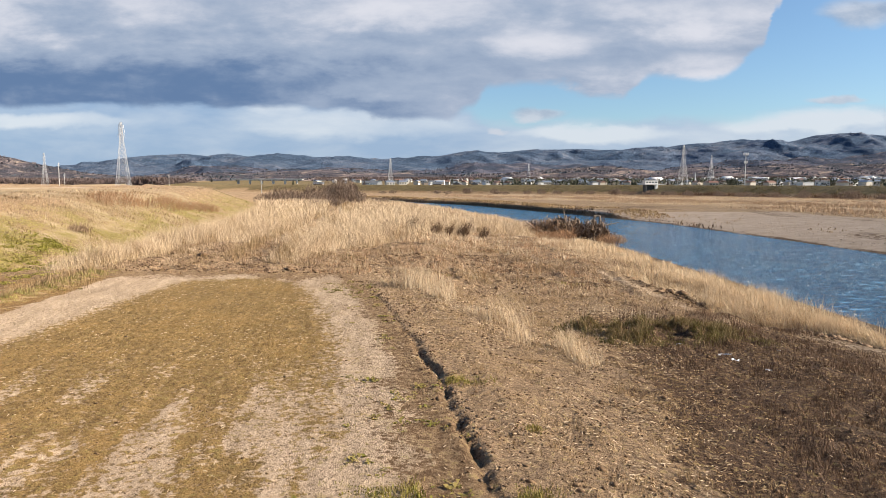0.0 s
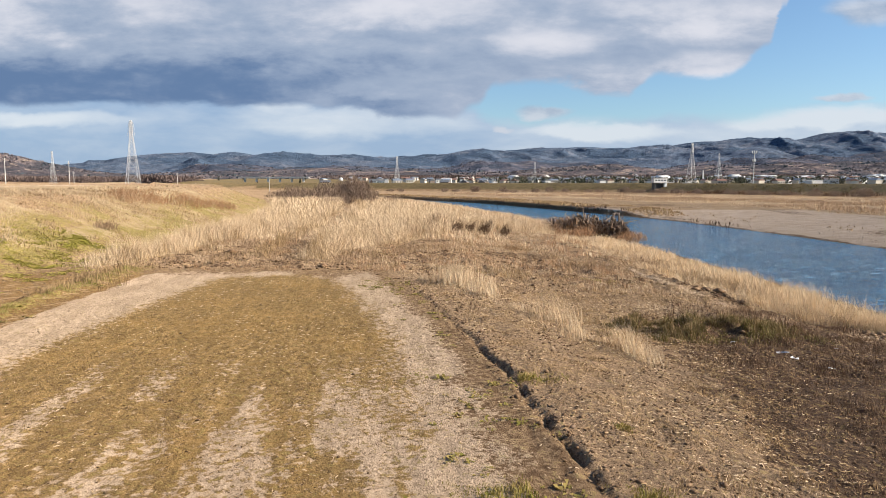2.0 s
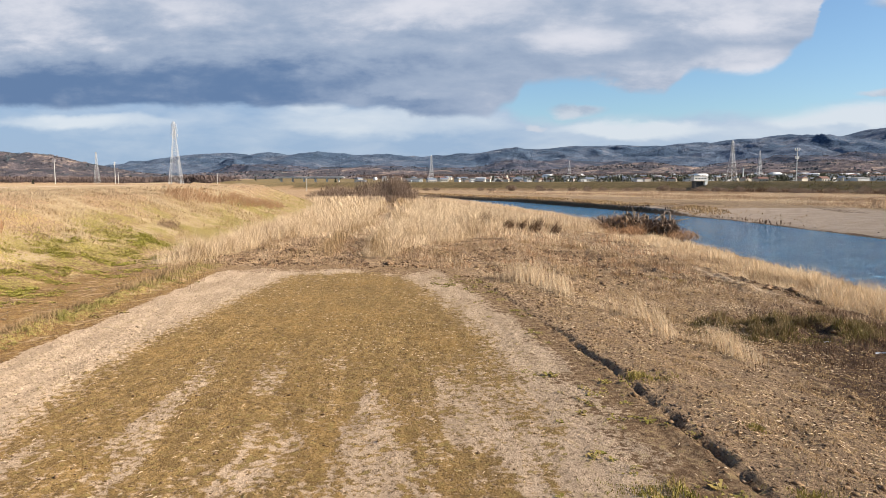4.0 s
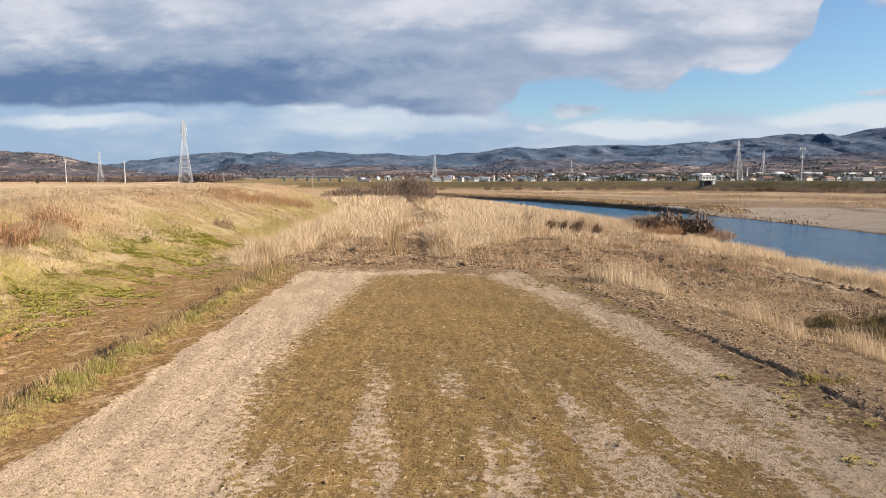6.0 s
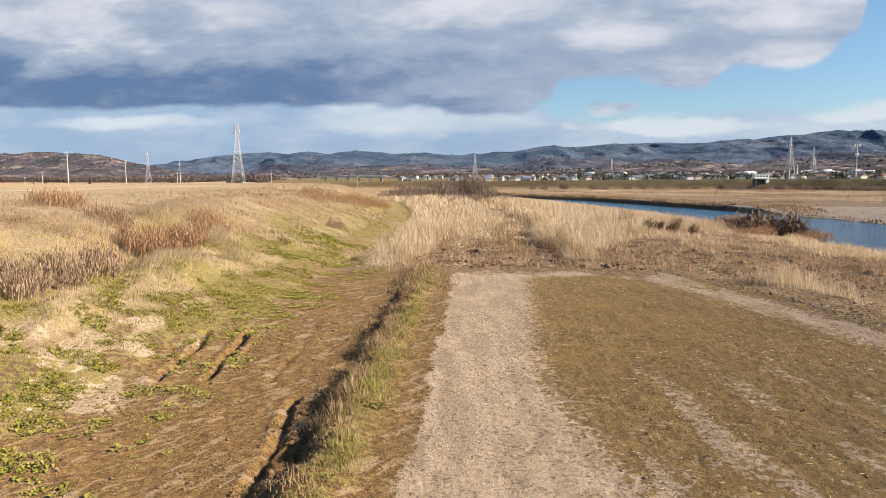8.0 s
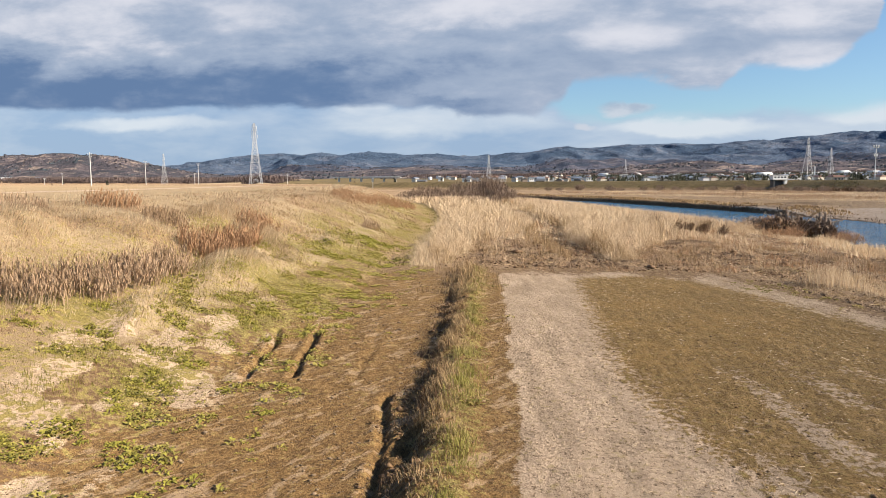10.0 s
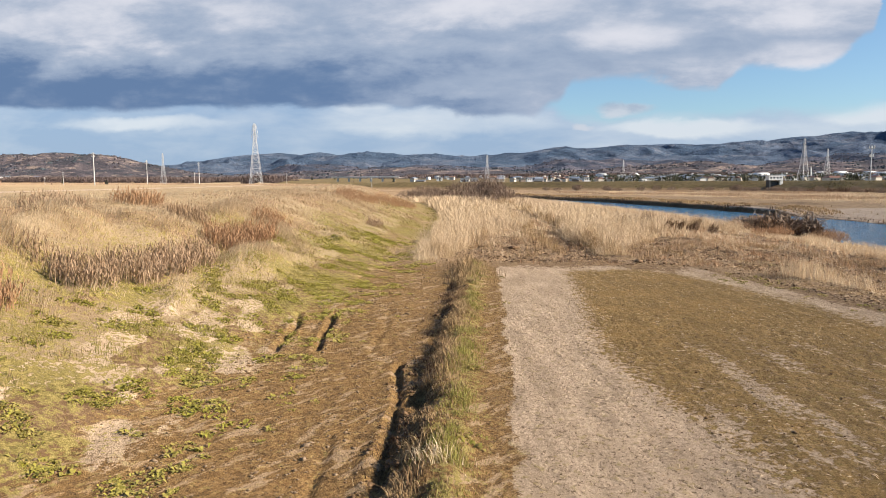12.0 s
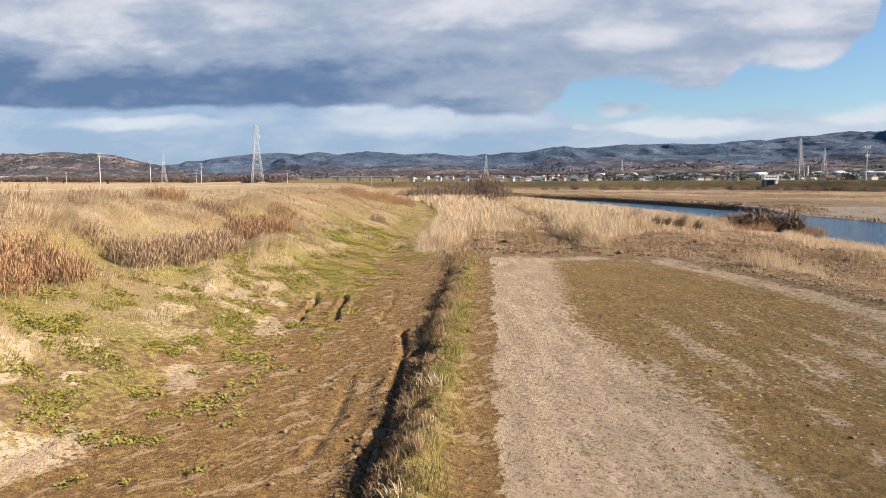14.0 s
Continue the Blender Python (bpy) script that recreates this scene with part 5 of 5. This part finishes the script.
def shrub(x, y, h, spread, stems, label, mat=None, thick=0.03, levels=4):
    ob = empty("shrub", x, y, float(height(x, y)))
    st = new("stem", twig_mesh("stem", Vector((0, 0, -0.1)), stems, h, spread, levels, mat or M_TWIG, thick))
    st.parent = ob
    st["kind"] = "stuff"
    n = 70 * stems
    q, a = rng.random(n) ** 0.7, rng.uniform(0, 6.3, n)
    r = spread * 0.75 * np.sqrt(rng.random(n)) * (0.45 + 0.75 * np.sin(np.clip(q, 0.05, 1) * 2.6))
    at = np.column_stack((np.cos(a) * r, np.sin(a) * r, q * h * (1.0 - 0.45 * (r / spread) ** 2) * rng.uniform(0.7, 1.05, n)))
    v, f, s = blade_arrays(at, rng.uniform(0.10, 0.24, n) * h, np.full(n, 0.05 * thick + 0.0002 * y), lean_of(n, (0, 0), 0.5), rng.uniform(0, 6.3, n))
    tw = new("crown", mesh_of("crown", v, f, s, mat or M_TWIGS))
    tw.parent = ob
    tw["kind"] = "stuff"
    return tagged(ob, label, "shrub")


S1 = "leafless brown riverside shrub with fine bare twigs"
for x, y, h, sp, st in ((-31, 212, 7.6, 6, 26), (-35, 228, 7.4, 7, 24), (-41, 222, 6.0, 7, 20), (-27, 205, 4.6, 5, 14), (-48, 216, 4.6, 6, 14), (-55, 232, 5.0, 7, 16), (-37, 206, 4.2, 5, 12), (-30, 190, 2.2, 4, 10), (-62, 240, 3.0, 6, 12), (-33, 178, 1.8, 3, 9), (-22, 235, 2.4, 4, 8)):
    shrub(x, y, h, sp, st, S1, None, 0.10)
for x, y, h, sp, st in ((16.2, 112, 2.6, 3.0, 20), (18.2, 110, 3.0, 3.0, 20), (19.8, 108.5, 2.0, 2.4, 14), (14.4, 109, 1.8, 2.8, 16), (26.0, 103, 1.8, 2.6, 16), (18.6, 104, 1.5, 2.4, 14), (25.6, 106, 1.5, 2.2, 12), (16.0, 103, 1.2, 2.4, 12)):
    shrub(x, y, h, sp, st, "reddish bare thorny shrub beside a driftwood pile", M_RUSSET, 0.022)
for k in range(54):      # bare bushes along the foot of the far levee
    s, along = random.uniform(-34, -19), random.uniform(0, 260)
    x, y = 143 + along * 0.545 + s * 0.838, 485 - along * 0.838 + s * 0.545
    if k % 4 == 0:
        along = random.uniform(20, 200)
        x, y = 143 - along * 0.905 + s * 0.425, 485 + along * 0.425 + s * 0.905
    shrub(x, y, random.uniform(2.0, 5.0), 4, 6, "bare dark bush at the foot of a far levee", None, 0.09, 3)


def driftwood(x, y, w, tall, n):
    """A flood-borne tangle: logs, torn root plates, snags and broken brushwood."""
    pile = empty("driftwood_pile", x, y, float(height(x, y)))
    for k in range(n):
        bm = bmesh.new()
        a = Vector((random.uniform(-w, w) * 0.5, random.uniform(-1.4, 1.2), random.uniform(0.2, 0.7) * tall))
        way = Vector((random.uniform(-1, 1), random.uniform(-0.6, 0.6), random.uniform(-0.1, 0.6))).normalized() * random.uniform(1.2, 3.2)
        add_beam(bm, a, a + way, random.uniform(0.07, 0.18), 0.05, 7)
        part("log", bm, M_DRIFT, pile)
    for k in range(5):
        bm = bmesh.new()
        bmesh.ops.create_icosphere(bm, subdivisions=4, radius=1.0)
        o, r = random.uniform(0, 50), random.uniform(1.1, 1.6)
        for q in bm.verts:
            c = q.co.copy()
            q.co *= r * (0.75 + 0.65 * noise.noise(c * 1.7 + Vector((o, 0, 0))) + 0.35 * noise.noise(c * 5.0 + Vector((0, o, 0))))
            q.co.z *= 0.42 * tall
        bmesh.ops.transform(bm, matrix=pose((k - 2) * w * 0.19, random.uniform(-0.5, 0.5), 0.34 * tall * random.uniform(0.6, 1.2)), verts=bm.verts)
        part("root_plate", bm, M_DARKROOT, pile, "earth-clogged torn root plate")
    for k in range(6):
        bm = bmesh.new()
        a = Vector((random.uniform(-w, w) * 0.45, random.uniform(-0.6, 0.6), 0.1))
        b = a + Vector((random.uniform(-0.6, 0.6), random.uniform(-0.3, 0.3), tall * random.uniform(0.85, 1.2)))
        add_beam(bm, a, b, 0.24, 0.15, 7)
        for j in range(6):
            c = a.lerp(b, random.uniform(0.6, 1.0))
            add_beam(bm, c, c + Vector((random.uniform(-0.7, 0.7), random.uniform(-0.3, 0.3), random.uniform(-0.1, 0.5))), 0.11, 0.03, 5)
        part("snag", bm, M_DRIFT, pile, "upright broken snag")
    st = new("brushwood", twig_mesh("brushwood", Vector((0, 0, 0.2 * tall)), 60, 1.0 * tall, w * 1.1, 3, M_TWIG, 0.035))
    st.parent = pile
    st["kind"] = "stuff"
    return tagged(pile, "tangled driftwood and roots stranded on the bank by a flood", "driftwood")


driftwood(22.6, 109.5, 8.5, 3.5, 26)
driftwood(16.4, 110.5, 5.0, 2.4, 14)


def dead_clump(x, y, r, n, h):
    ob = weed_clump(x, y, r, r * 0.8, n, h, M_DARKWEED, "dark dead weed stalks standing among pale reeds")
    ob.name = "dead_weed_clump"
    ob["group"] = "dark weeds by the river"


for x, y, r, n, h in ((-7.6, 88.0, 1.0, 110, 1.7), (-6.2, 87.4, 0.9, 110, 1.6), (-4.4, 87.4, 0.8, 130, 2.5), (-3.4, 88.0, 0.6, 80, 1.7), (-1.0, 89.0, 0.8, 90, 1.7), (0.6, 90.0, 0.6, 80, 1.9), (2.6, 91.0, 0.8, 110, 2.3), (5.4, 92.0, 0.6, 70, 1.7),
                      (16.6, 110.5, 1.4, 80, 2.4), (20.0, 107.0, 1.6, 90, 1.8), (25.4, 106.0, 1.4, 110, 2.2)):
    dead_clump(x, y, r, n, h)


def paper_scrap(x, y, w):
    bm = bmesh.new()
    a = [bm.verts.new((random.uniform(-w, w), (k - 2) * w * 0.5 + random.uniform(-0.03, 0.03), 0.03 + random.uniform(0, w * 0.5))) for k in range(5)]
    b = [bm.verts.new((v.co.x + w * random.uniform(0.4, 0.9), v.co.y + 0.02, 0.02 + random.uniform(0, w * 0.4))) for v in a]
    for k in range(4):
        bm.faces.new((a[k], a[k + 1], b[k + 1], b[k]))
    ob = part("paper_scrap", bm, M_WHITE)
    ob.matrix_basis = pose(x, y, float(height(x, y)) + 0.06, 0, 0, random.uniform(0, 360))
    sol = ob.modifiers.new("thickness", "SOLIDIFY")
    sol.thickness = 0.004
    tagged(ob, "crumpled white litter scrap lying on brown scrub", "litter", "litter on the bank")


for x, y, w in ((12.6, 29.4, 0.20), (13.0, 28.9, 0.16), (13.6, 27.2, 0.14), (11.2, 31.0, 0.12), (15.6, 30.4, 0.10)):
    paper_scrap(x, y, w)


# ---- pylons, poles, buildings ----
def tower(x, y, h, base, turn, arms, label):
    """Steel lattice pylon: four battered legs, cross bracing, arms with strings of insulators."""
    z = float(height(x, y))
    ob = empty("lattice_pylon", x, y, z - 0.3, turn)
    waist, top = h * 0.72, base * 0.06
    r = 0.008 * base + 0.02

    def half(k):
        return base / 2 + (top * 2.2 - base / 2) * min(k / waist, 1) if k < waist else top * 2.2 + (top - top * 2.2) * (k - waist) / (h - waist)

    for sx, sy in ((1, 1), (1, -1), (-1, 1), (-1, -1)):
        bm = bmesh.new()
        add_beam(bm, (sx * half(0), sy * half(0), 0), (sx * half(waist), sy * half(waist), waist), r * 1.7, r * 1.3)
        add_beam(bm, (sx * half(waist), sy * half(waist), waist), (sx * half(h), sy * half(h), h), r * 1.3, r)
        part("leg", bm, M_STEEL, ob)
    levels, k = [0.0], base * 0.72
    while levels[-1] < h - 0.4:
        levels.append(min(h, levels[-1] + k))
        k = max(k * 0.86, h * 0.03)
    for side in range(4):
        bm = bmesh.new()
        q = Matrix.Rotation(side * math.pi / 2, 4, "Z")
        for a, b in zip(levels, levels[1:]):
            for m in (-1, 1):
                add_beam(bm, q @ Vector((m * half(a), half(a), a)), q @ Vector((-m * half(b), half(b), b)), r * 0.8)
            add_beam(bm, q @ Vector((-half(b), half(b), b)), q @ Vector((half(b), half(b), b)), r * 0.7)
        part("bracing", bm, M_STEEL, ob)
    for k, reach in arms:
        for m in (-1, 1):
            bm = bmesh.new()
            for s in (-1, 1):
                add_beam(bm, (m * half(k * h), s * half(k * h), k * h), (m * reach, 0, k * h + 0.2), r)
                add_beam(bm, (m * half(k * h), s * half(k * h), k * h + 1.3), (m * reach, 0, k * h + 0.2), r * 0.8)
            part("crossarm", bm, M_STEEL, ob)
            bm = bmesh.new()
            add_beam(bm, (m * reach, 0, k * h + 0.2), (m * reach, 0, k * h - 1.4), 0.11, None, 8)
            part("insulator", bm, M_WHITE, ob)
    return tagged(ob, label, "pylon", "power line pylons")


ARMS = ((0.80, 1.7), (0.88, 1.5), (0.95, 1.2))
tower(-170, 361, 33.4, 6.4, 12, ARMS, "tall pale steel lattice pylon behind the levee")
tower(-78, 1000, 40, 8.0, 20, ARMS, "distant steel lattice pylon before wooded hills")
tower(200, 1600, 40, 8.0, 20, ARMS, "distant steel lattice pylon before wooded hills")
tower(218, 620, 40, 7.5, 25, ARMS, "steel lattice pylon standing behind the far levee")
tower(373, 950, 42, 7.5, 25, ARMS, "steel lattice pylon among town roofs")
tower(-545, 930, 46, 7.5, 10, ARMS, "slender far lattice pylon behind the levee fields")


def utility_pole(x, y, h, label):
    z = float(height(x, y))
    ob = empty("utility_pole", x, y, z - 0.2)
    bm = bmesh.new()
    add_beam(bm, (0, 0, 0), (0, 0, h), 0.2, 0.13, 10)
    part("pole", bm, M_CONCRETE, ob)
    for k, w in ((0.94, 0.9), (0.86, 0.7)):
        bm = bmesh.new()
        add_box(bm, -w, -0.06, h * k, w, 0.06, h * k + 0.12, 0.015)
        arm = part("crossarm", bm, M_STEEL, ob)
        for m in (-0.85, 0.85):
            bm = bmesh.new()
            add_beam(bm, (m * w, 0, h * k + 0.12), (m * w, 0, h * k + 0.4), 0.07, 0.04, 8)
            part("insulator", bm, M_WHITE, arm)
    return tagged(ob, label, "pole", "poles behind the levee")


POLE = "slim pale concrete utility pole behind the levee"
for x, y, h in ((-173, 222, 12.0), (-203, 307, 12.0), (-199, 352, 12.0), (-330, 420, 11.0), (-420, 520, 11.0), (-262, 470, 11.0), (-210, 520, 12.0), (-150, 560, 12.0), (-480, 470, 11.0)):
    utility_pole(x, y, h, POLE)


def radio_mast(x, y, h):
    ob = empty("radio_mast", x, y, float(height(x, y)) - 0.2)
    bm = bmesh.new()
    add_beam(bm, (0, 0, 0), (0, 0, h), 0.5, 0.3, 12)
    part("mast", bm, M_STEEL, ob)
    for z, w in ((h * 0.70, 1.5), (h * 0.93, 2.3)):
        bm = bmesh.new()
        add_beam(bm, (0, 0, z), (0, 0, z + 0.3), w, w, 14)
        deck = part("platform", bm, M_STEEL, ob)
        for k in range(6):
            bm = bmesh.new()
            a = k * 1.047
            add_box(bm, math.cos(a) * w - 0.3, math.sin(a) * w - 0.3, z + 0.3, math.cos(a) * w + 0.3, math.sin(a) * w + 0.3, z + 2.6, 0.05)
            part("antenna", bm, M_WHITE, deck)
    return tagged(ob, "grey radio mast with ring platforms over the town", "mast")


radio_mast(310, 700, 36)


def chimney_stack(x, y, h):
    ob = empty("chimney_stack", x, y, float(height(x, y)) - 0.2)
    bm = bmesh.new()
    add_beam(bm, (0, 0, 0), (0, 0, h), 0.9, 0.75, 16)
    part("shaft", bm, M_WHITE, ob)
    bm = bmesh.new()
    add_beam(bm, (0, 0, h), (0, 0, h + 0.8), 0.85, 0.85, 16)
    part("rim", bm, M_CONCRETE, ob)
    return tagged(ob, "white industrial chimney among town roofs", "chimney")


chimney_stack(318, 860, 17)


def sluice_house():
    x, y = 143.0, 470.0
    ob = empty("sluice_house", x, y, 0.9, 8)
    ob.scale = (0.82, 0.82, 0.82)
    for px in (-5.2, 3.6):
        bm = bmesh.new()
        add_box(bm, px, -2.4, -1.5, px + (1.2 if px < 0 else 2.2), 3.0, 5.6, 0.06)
        # the left pier's shade is put into its colour by the dark material
        part("pier", bm, M_DARKM if px < 0 else M_WHITE, ob, "" if px > 0 else "concrete pier coloured dark for its shade")
    bm = bmesh.new()
    add_box(bm, -4.0, 0.2, -1.2, 3.6, 0.6, 5.2, 0.03)
    part("gate", bm, M_DARKM, ob, "dark steel sluice gate")
    bm = bmesh.new()
    add_box(bm, -6.2, -3.0, 5.6, 6.2, 3.4, 6.0, 0.05)
    part("deck", bm, M_CONCRETE, ob)
    bm = bmesh.new()
    add_box(bm, -5.8, -2.6, 6.0, 5.8, 3.0, 9.2, 0.05)
    body = part("house", bm, M_WHITE, ob)
    for k in range(4):
        bm = bmesh.new()
        add_box(bm, -4.8 + k * 2.6, -2.66, 7.0, -3.2 + k * 2.6, -2.58, 8.2, 0.01)
        part("window", bm, M_GLASS, body)
    bm = bmesh.new()
    add_box(bm, -6.1, -2.9, 9.2, 6.1, 3.3, 9.5, 0.05)
    part("roof", bm, M_CONCRETE, ob)
    bm = bmesh.new()
    add_box(bm, 6.2, -0.7, 5.6, 13, 0.7, 5.95, 0.03)
    part("walkway", bm, M_STEEL, ob)
    for k in range(4):
        bm = bmesh.new()
        add_beam(bm, (-4.5 + 3 * k, 0, 9.5), (-4.5 + 3 * k, 0, 11.0), 0.08, 0.05, 6)
        part("rod", bm, M_STEEL, ob)
    return tagged(ob, "white sluice gate house on piers at the far levee", "gate house")


sluice_house()


def house_kit(w, d, h, wall, roof, label, flat=False):
    ob = empty("house", 0, 0, 0)
    bm = bmesh.new()
    add_box(bm, -w / 2, -d / 2, -1.0, w / 2, d / 2, h)
    walls = part("wall", bm, wall, ob)
    bm = bmesh.new()
    rise, e = (0.4 if flat else d * 0.26), 0.5
    a = [bm.verts.new(c) for c in ((-w / 2 - e, -d / 2 - e, h), (w / 2 + e, -d / 2 - e, h), (w / 2 + e, d / 2 + e, h), (-w / 2 - e, d / 2 + e, h), (-w / 2 - e * 0.6, 0, h + rise), (w / 2 + e * 0.6, 0, h + rise))]
    for q in ((0, 1, 5, 4), (2, 3, 4, 5), (1, 2, 5), (3, 0, 4), (3, 2, 1, 0)):
        bm.faces.new([a[i] for i in q])
    part("roof", bm, roof, ob)
    for k in range(3):
        bm = bmesh.new()
        c = -w / 2 + w * (k + 0.5) / 3
        add_box(bm, c - w * 0.09, -d / 2 - 0.06, h * 0.55, c + w * 0.09, -d / 2 + 0.04, h * 0.82)
        part("window", bm, M_GLASS, walls)
    return tagged(ob, label, "house", "houses of the valley town")


KITS = [house_kit(9, 7, 5.4, M_WALLS[0], M_ROOFS[0], "white two-storey house with a grey tiled roof"), house_kit(9, 8, 5.4, M_WALLS[1], M_ROOFS[1], "cream house with a rusty brown roof"),
        house_kit(10, 7.5, 5.6, M_WALLS[1], M_ROOFS[2], "cream house with a blue-grey metal roof"), house_kit(10, 8, 4.0, M_WALLS[2], M_ROOFS[0], "brown timber house with a dark tiled roof"),
        house_kit(22, 12, 5.6, M_WALLS[0], M_ROOFS[3], "long white factory hall with a pale roof", True), house_kit(13, 10, 7.4, M_WALLS[0], M_ROOFS[3], "white flat-roofed town block", True)]
spots = []
while len(spots) < 284:
    d, a = random.uniform(760, 1400), random.triangular(-0.22, 0.80, 0.5)
    x, y = d * math.sin(a), d * math.cos(a)
    if levee_s(x, y) > 40 and all((x - p) ** 2 + (y - q) ** 2 > 700 for p, q in spots):
        spots.append((x, y))
for k in range(14):      # hamlet beyond the near levee
    spots.append((random.uniform(-1250, -800), random.uniform(1150, 1400)))
free = list(KITS)
for x, y in spots:
    i = random.choices(range(6), (6, 5, 5, 4, 0.8, 0.8))[0]
    m = pose(x, y, float(height(x, y)), 0, 0, random.choice((0, 90)) + random.uniform(-25, 25))
    if KITS[i] in free:
        free.remove(KITS[i])
        KITS[i].matrix_basis = m
    else:
        copy_thing(KITS[i], m)


def far_houses(name, n, w, d, h, wall, roof, label):
    """The crowded rest of the town: gabled blocks too far off to count."""
    v, f, sizes = [], [], []
    while n > 0:
        dist, a = random.uniform(1350, 2050), random.triangular(-0.26, 0.80, 0.5)
        x, y = dist * math.sin(a), dist * math.cos(a)
        if levee_s(x, y) < 40:
            continue
        n -= 1
        m = pose(x, y, float(height(x, y)), 0, 0, random.uniform(-30, 30) + random.choice((0, 90)))
        k, ww, dd, hh = len(v), w * random.uniform(0.7, 1.5), d * random.uniform(0.8, 1.2), h * random.uniform(0.7, 1.3)
        for c in ((-1, -1, -1), (1, -1, -1), (1, 1, -1), (-1, 1, -1), (-1, -1, hh), (1, -1, hh), (1, 1, hh), (-1, 1, hh), (-1, 0, hh + dd * 0.24), (1, 0, hh + dd * 0.24)):
            v.append(tuple(m @ Vector((c[0] * ww / 2, c[1] * dd / 2, c[2]))))
        for q in ((0, 1, 5, 4), (2, 3, 7, 6), (1, 2, 6, 9, 5), (3, 0, 4, 8, 7), (4, 5, 9, 8), (6, 7, 8, 9)):
            f += [k + i for i in q]
            sizes.append(len(q))
    me = mesh_of(name, v, f, sizes, wall)
    me.materials.append(roof)
    me.polygons.foreach_set("material_index", [1 if i % 6 > 3 else 0 for i in range(len(sizes))])
    stuff(name, me, label, "houses")


far_houses("town_houses", 150, 9, 7, 5.2, M_WALLS[0], M_ROOFS[0], "crowded small white houses with grey roofs")
far_houses("town_houses", 90, 9, 7, 5.2, M_WALLS[1], M_ROOFS[2], "crowded small cream houses with pale roofs")
far_houses("town_halls", 26, 24, 12, 6.0, M_WALLS[0], M_ROOFS[3], "long white halls with pale roofs in a valley town")


def conifer(h, mat, label):
    ob = empty("tree", 0, 0, 0)
    bm = bmesh.new()
    add_beam(bm, (0, 0, -0.5), (0, 0, h * 0.8), h * 0.022, h * 0.006, 7)
    part("trunk", bm, M_TWIG, ob)
    n = 420
    q = rng.random(n) ** 0.8
    a, r = rng.uniform(0, 6.3, n), (1 - q) ** 0.7 * h * 0.24 * rng.uniform(0.4, 1.15, n)
    at = np.column_stack((np.cos(a) * r, np.sin(a) * r, h * (0.12 + 0.86 * q)))
    v, f, s = blade_arrays(at, rng.uniform(0.07, 0.13, n) * h, np.full(n, 0.022 * h), lean_of(n, (0, 0), 0.5), rng.uniform(0, 6.3, n))
    crown = new("crown", mesh_of("crown", v, f, s, mat))
    crown.parent = ob
    return tagged(ob, label, "tree", "trees round the town")


TREES = [conifer(9, M_NEEDLE, "dark evergreen tree among town houses"), conifer(8, M_NEEDLE, "small dark evergreen tree among houses"), conifer(10, M_WOODS, "brown wintry tree among town houses")]
fresh = list(TREES)
count = 0
while count < 110:
    d, a = random.uniform(620, 2100), random.uniform(-0.75, 0.80)
    x, y = d * math.sin(a), d * math.cos(a)
    if a > -0.1 and levee_s(x, y) < 34 or a <= -0.1 and d < 820:
        continue
    m = pose(x, y, float(height(x, y)), 0, 0, random.uniform(0, 360)) @ Matrix.Scale(random.uniform(0.5, 1.15), 4)
    i = random.randrange(3)
    if TREES[i] in fresh:
        fresh.remove(TREES[i])
        TREES[i].matrix_basis = m
    else:
        copy_thing(TREES[i], m)
    count += 1

# far woods, too many to count
for x0, x1, y0, y1, per, h, mat, label in ((-346, -312, 745, 790, 0.14, 12, M_WOODS, "bare brown woods beyond the levee fields"), (-900, -420, 1000, 1150, 0.02, 10, M_WOODS, "bare brown woods beyond the levee fields"),
                                           (60, 700, 700, 1500, 0.0016, 9, M_NEEDLE, "dark trees scattered through the town"), (-300, 900, 1500, 1900, 0.005, 11, M_WOODS, "wintry woods at the foot of the hills")):
    c = scatter(x0, x1, y0, y1, per, lambda x, y: (levee_s(x, y) > 30) | (x < -100))
    k = 18
    at = np.repeat(c, k, 0) + np.column_stack((rng.normal(0, 2.2, (len(c) * k, 2)), rng.uniform(0.05, 0.75, len(c) * k) * h))
    v, f, s = blade_arrays(at, rng.uniform(0.15, 0.35, len(at)) * h, np.full(len(at), 0.8), lean_of(len(at), (0, 0), 0.4), rng.uniform(0, 6.3, len(at)))
    stuff("woods", mesh_of("woods", v, f, s, mat), label, "woods")


def road_bridge(x, y, ln):
    ob = empty("road_bridge", x, y, float(height(x, y)), -6)
    bm = bmesh.new()
    add_box(bm, -ln / 2, -4, 6.4, ln / 2, 4, 7.6, 0.1)
    part("deck", bm, M_CONCRETE, ob)
    bm = bmesh.new()
    add_box(bm, -ln / 2, -4.1, 7.6, ln / 2, -3.8, 8.5, 0.05)
    part("parapet", bm, M_WHITE, ob)
    for k in range(6):
        bm = bmesh.new()
        c = -ln / 2 + ln * (k + 0.5) / 6
        add_box(bm, c - 0.9, -3, -2, c + 0.9, 3, 6.4, 0.1)
        part("pier", bm, M_CONCRETE, ob)
    return tagged(ob, "long low concrete road bridge far down the valley", "bridge")


road_bridge(-290, 1120, 120)
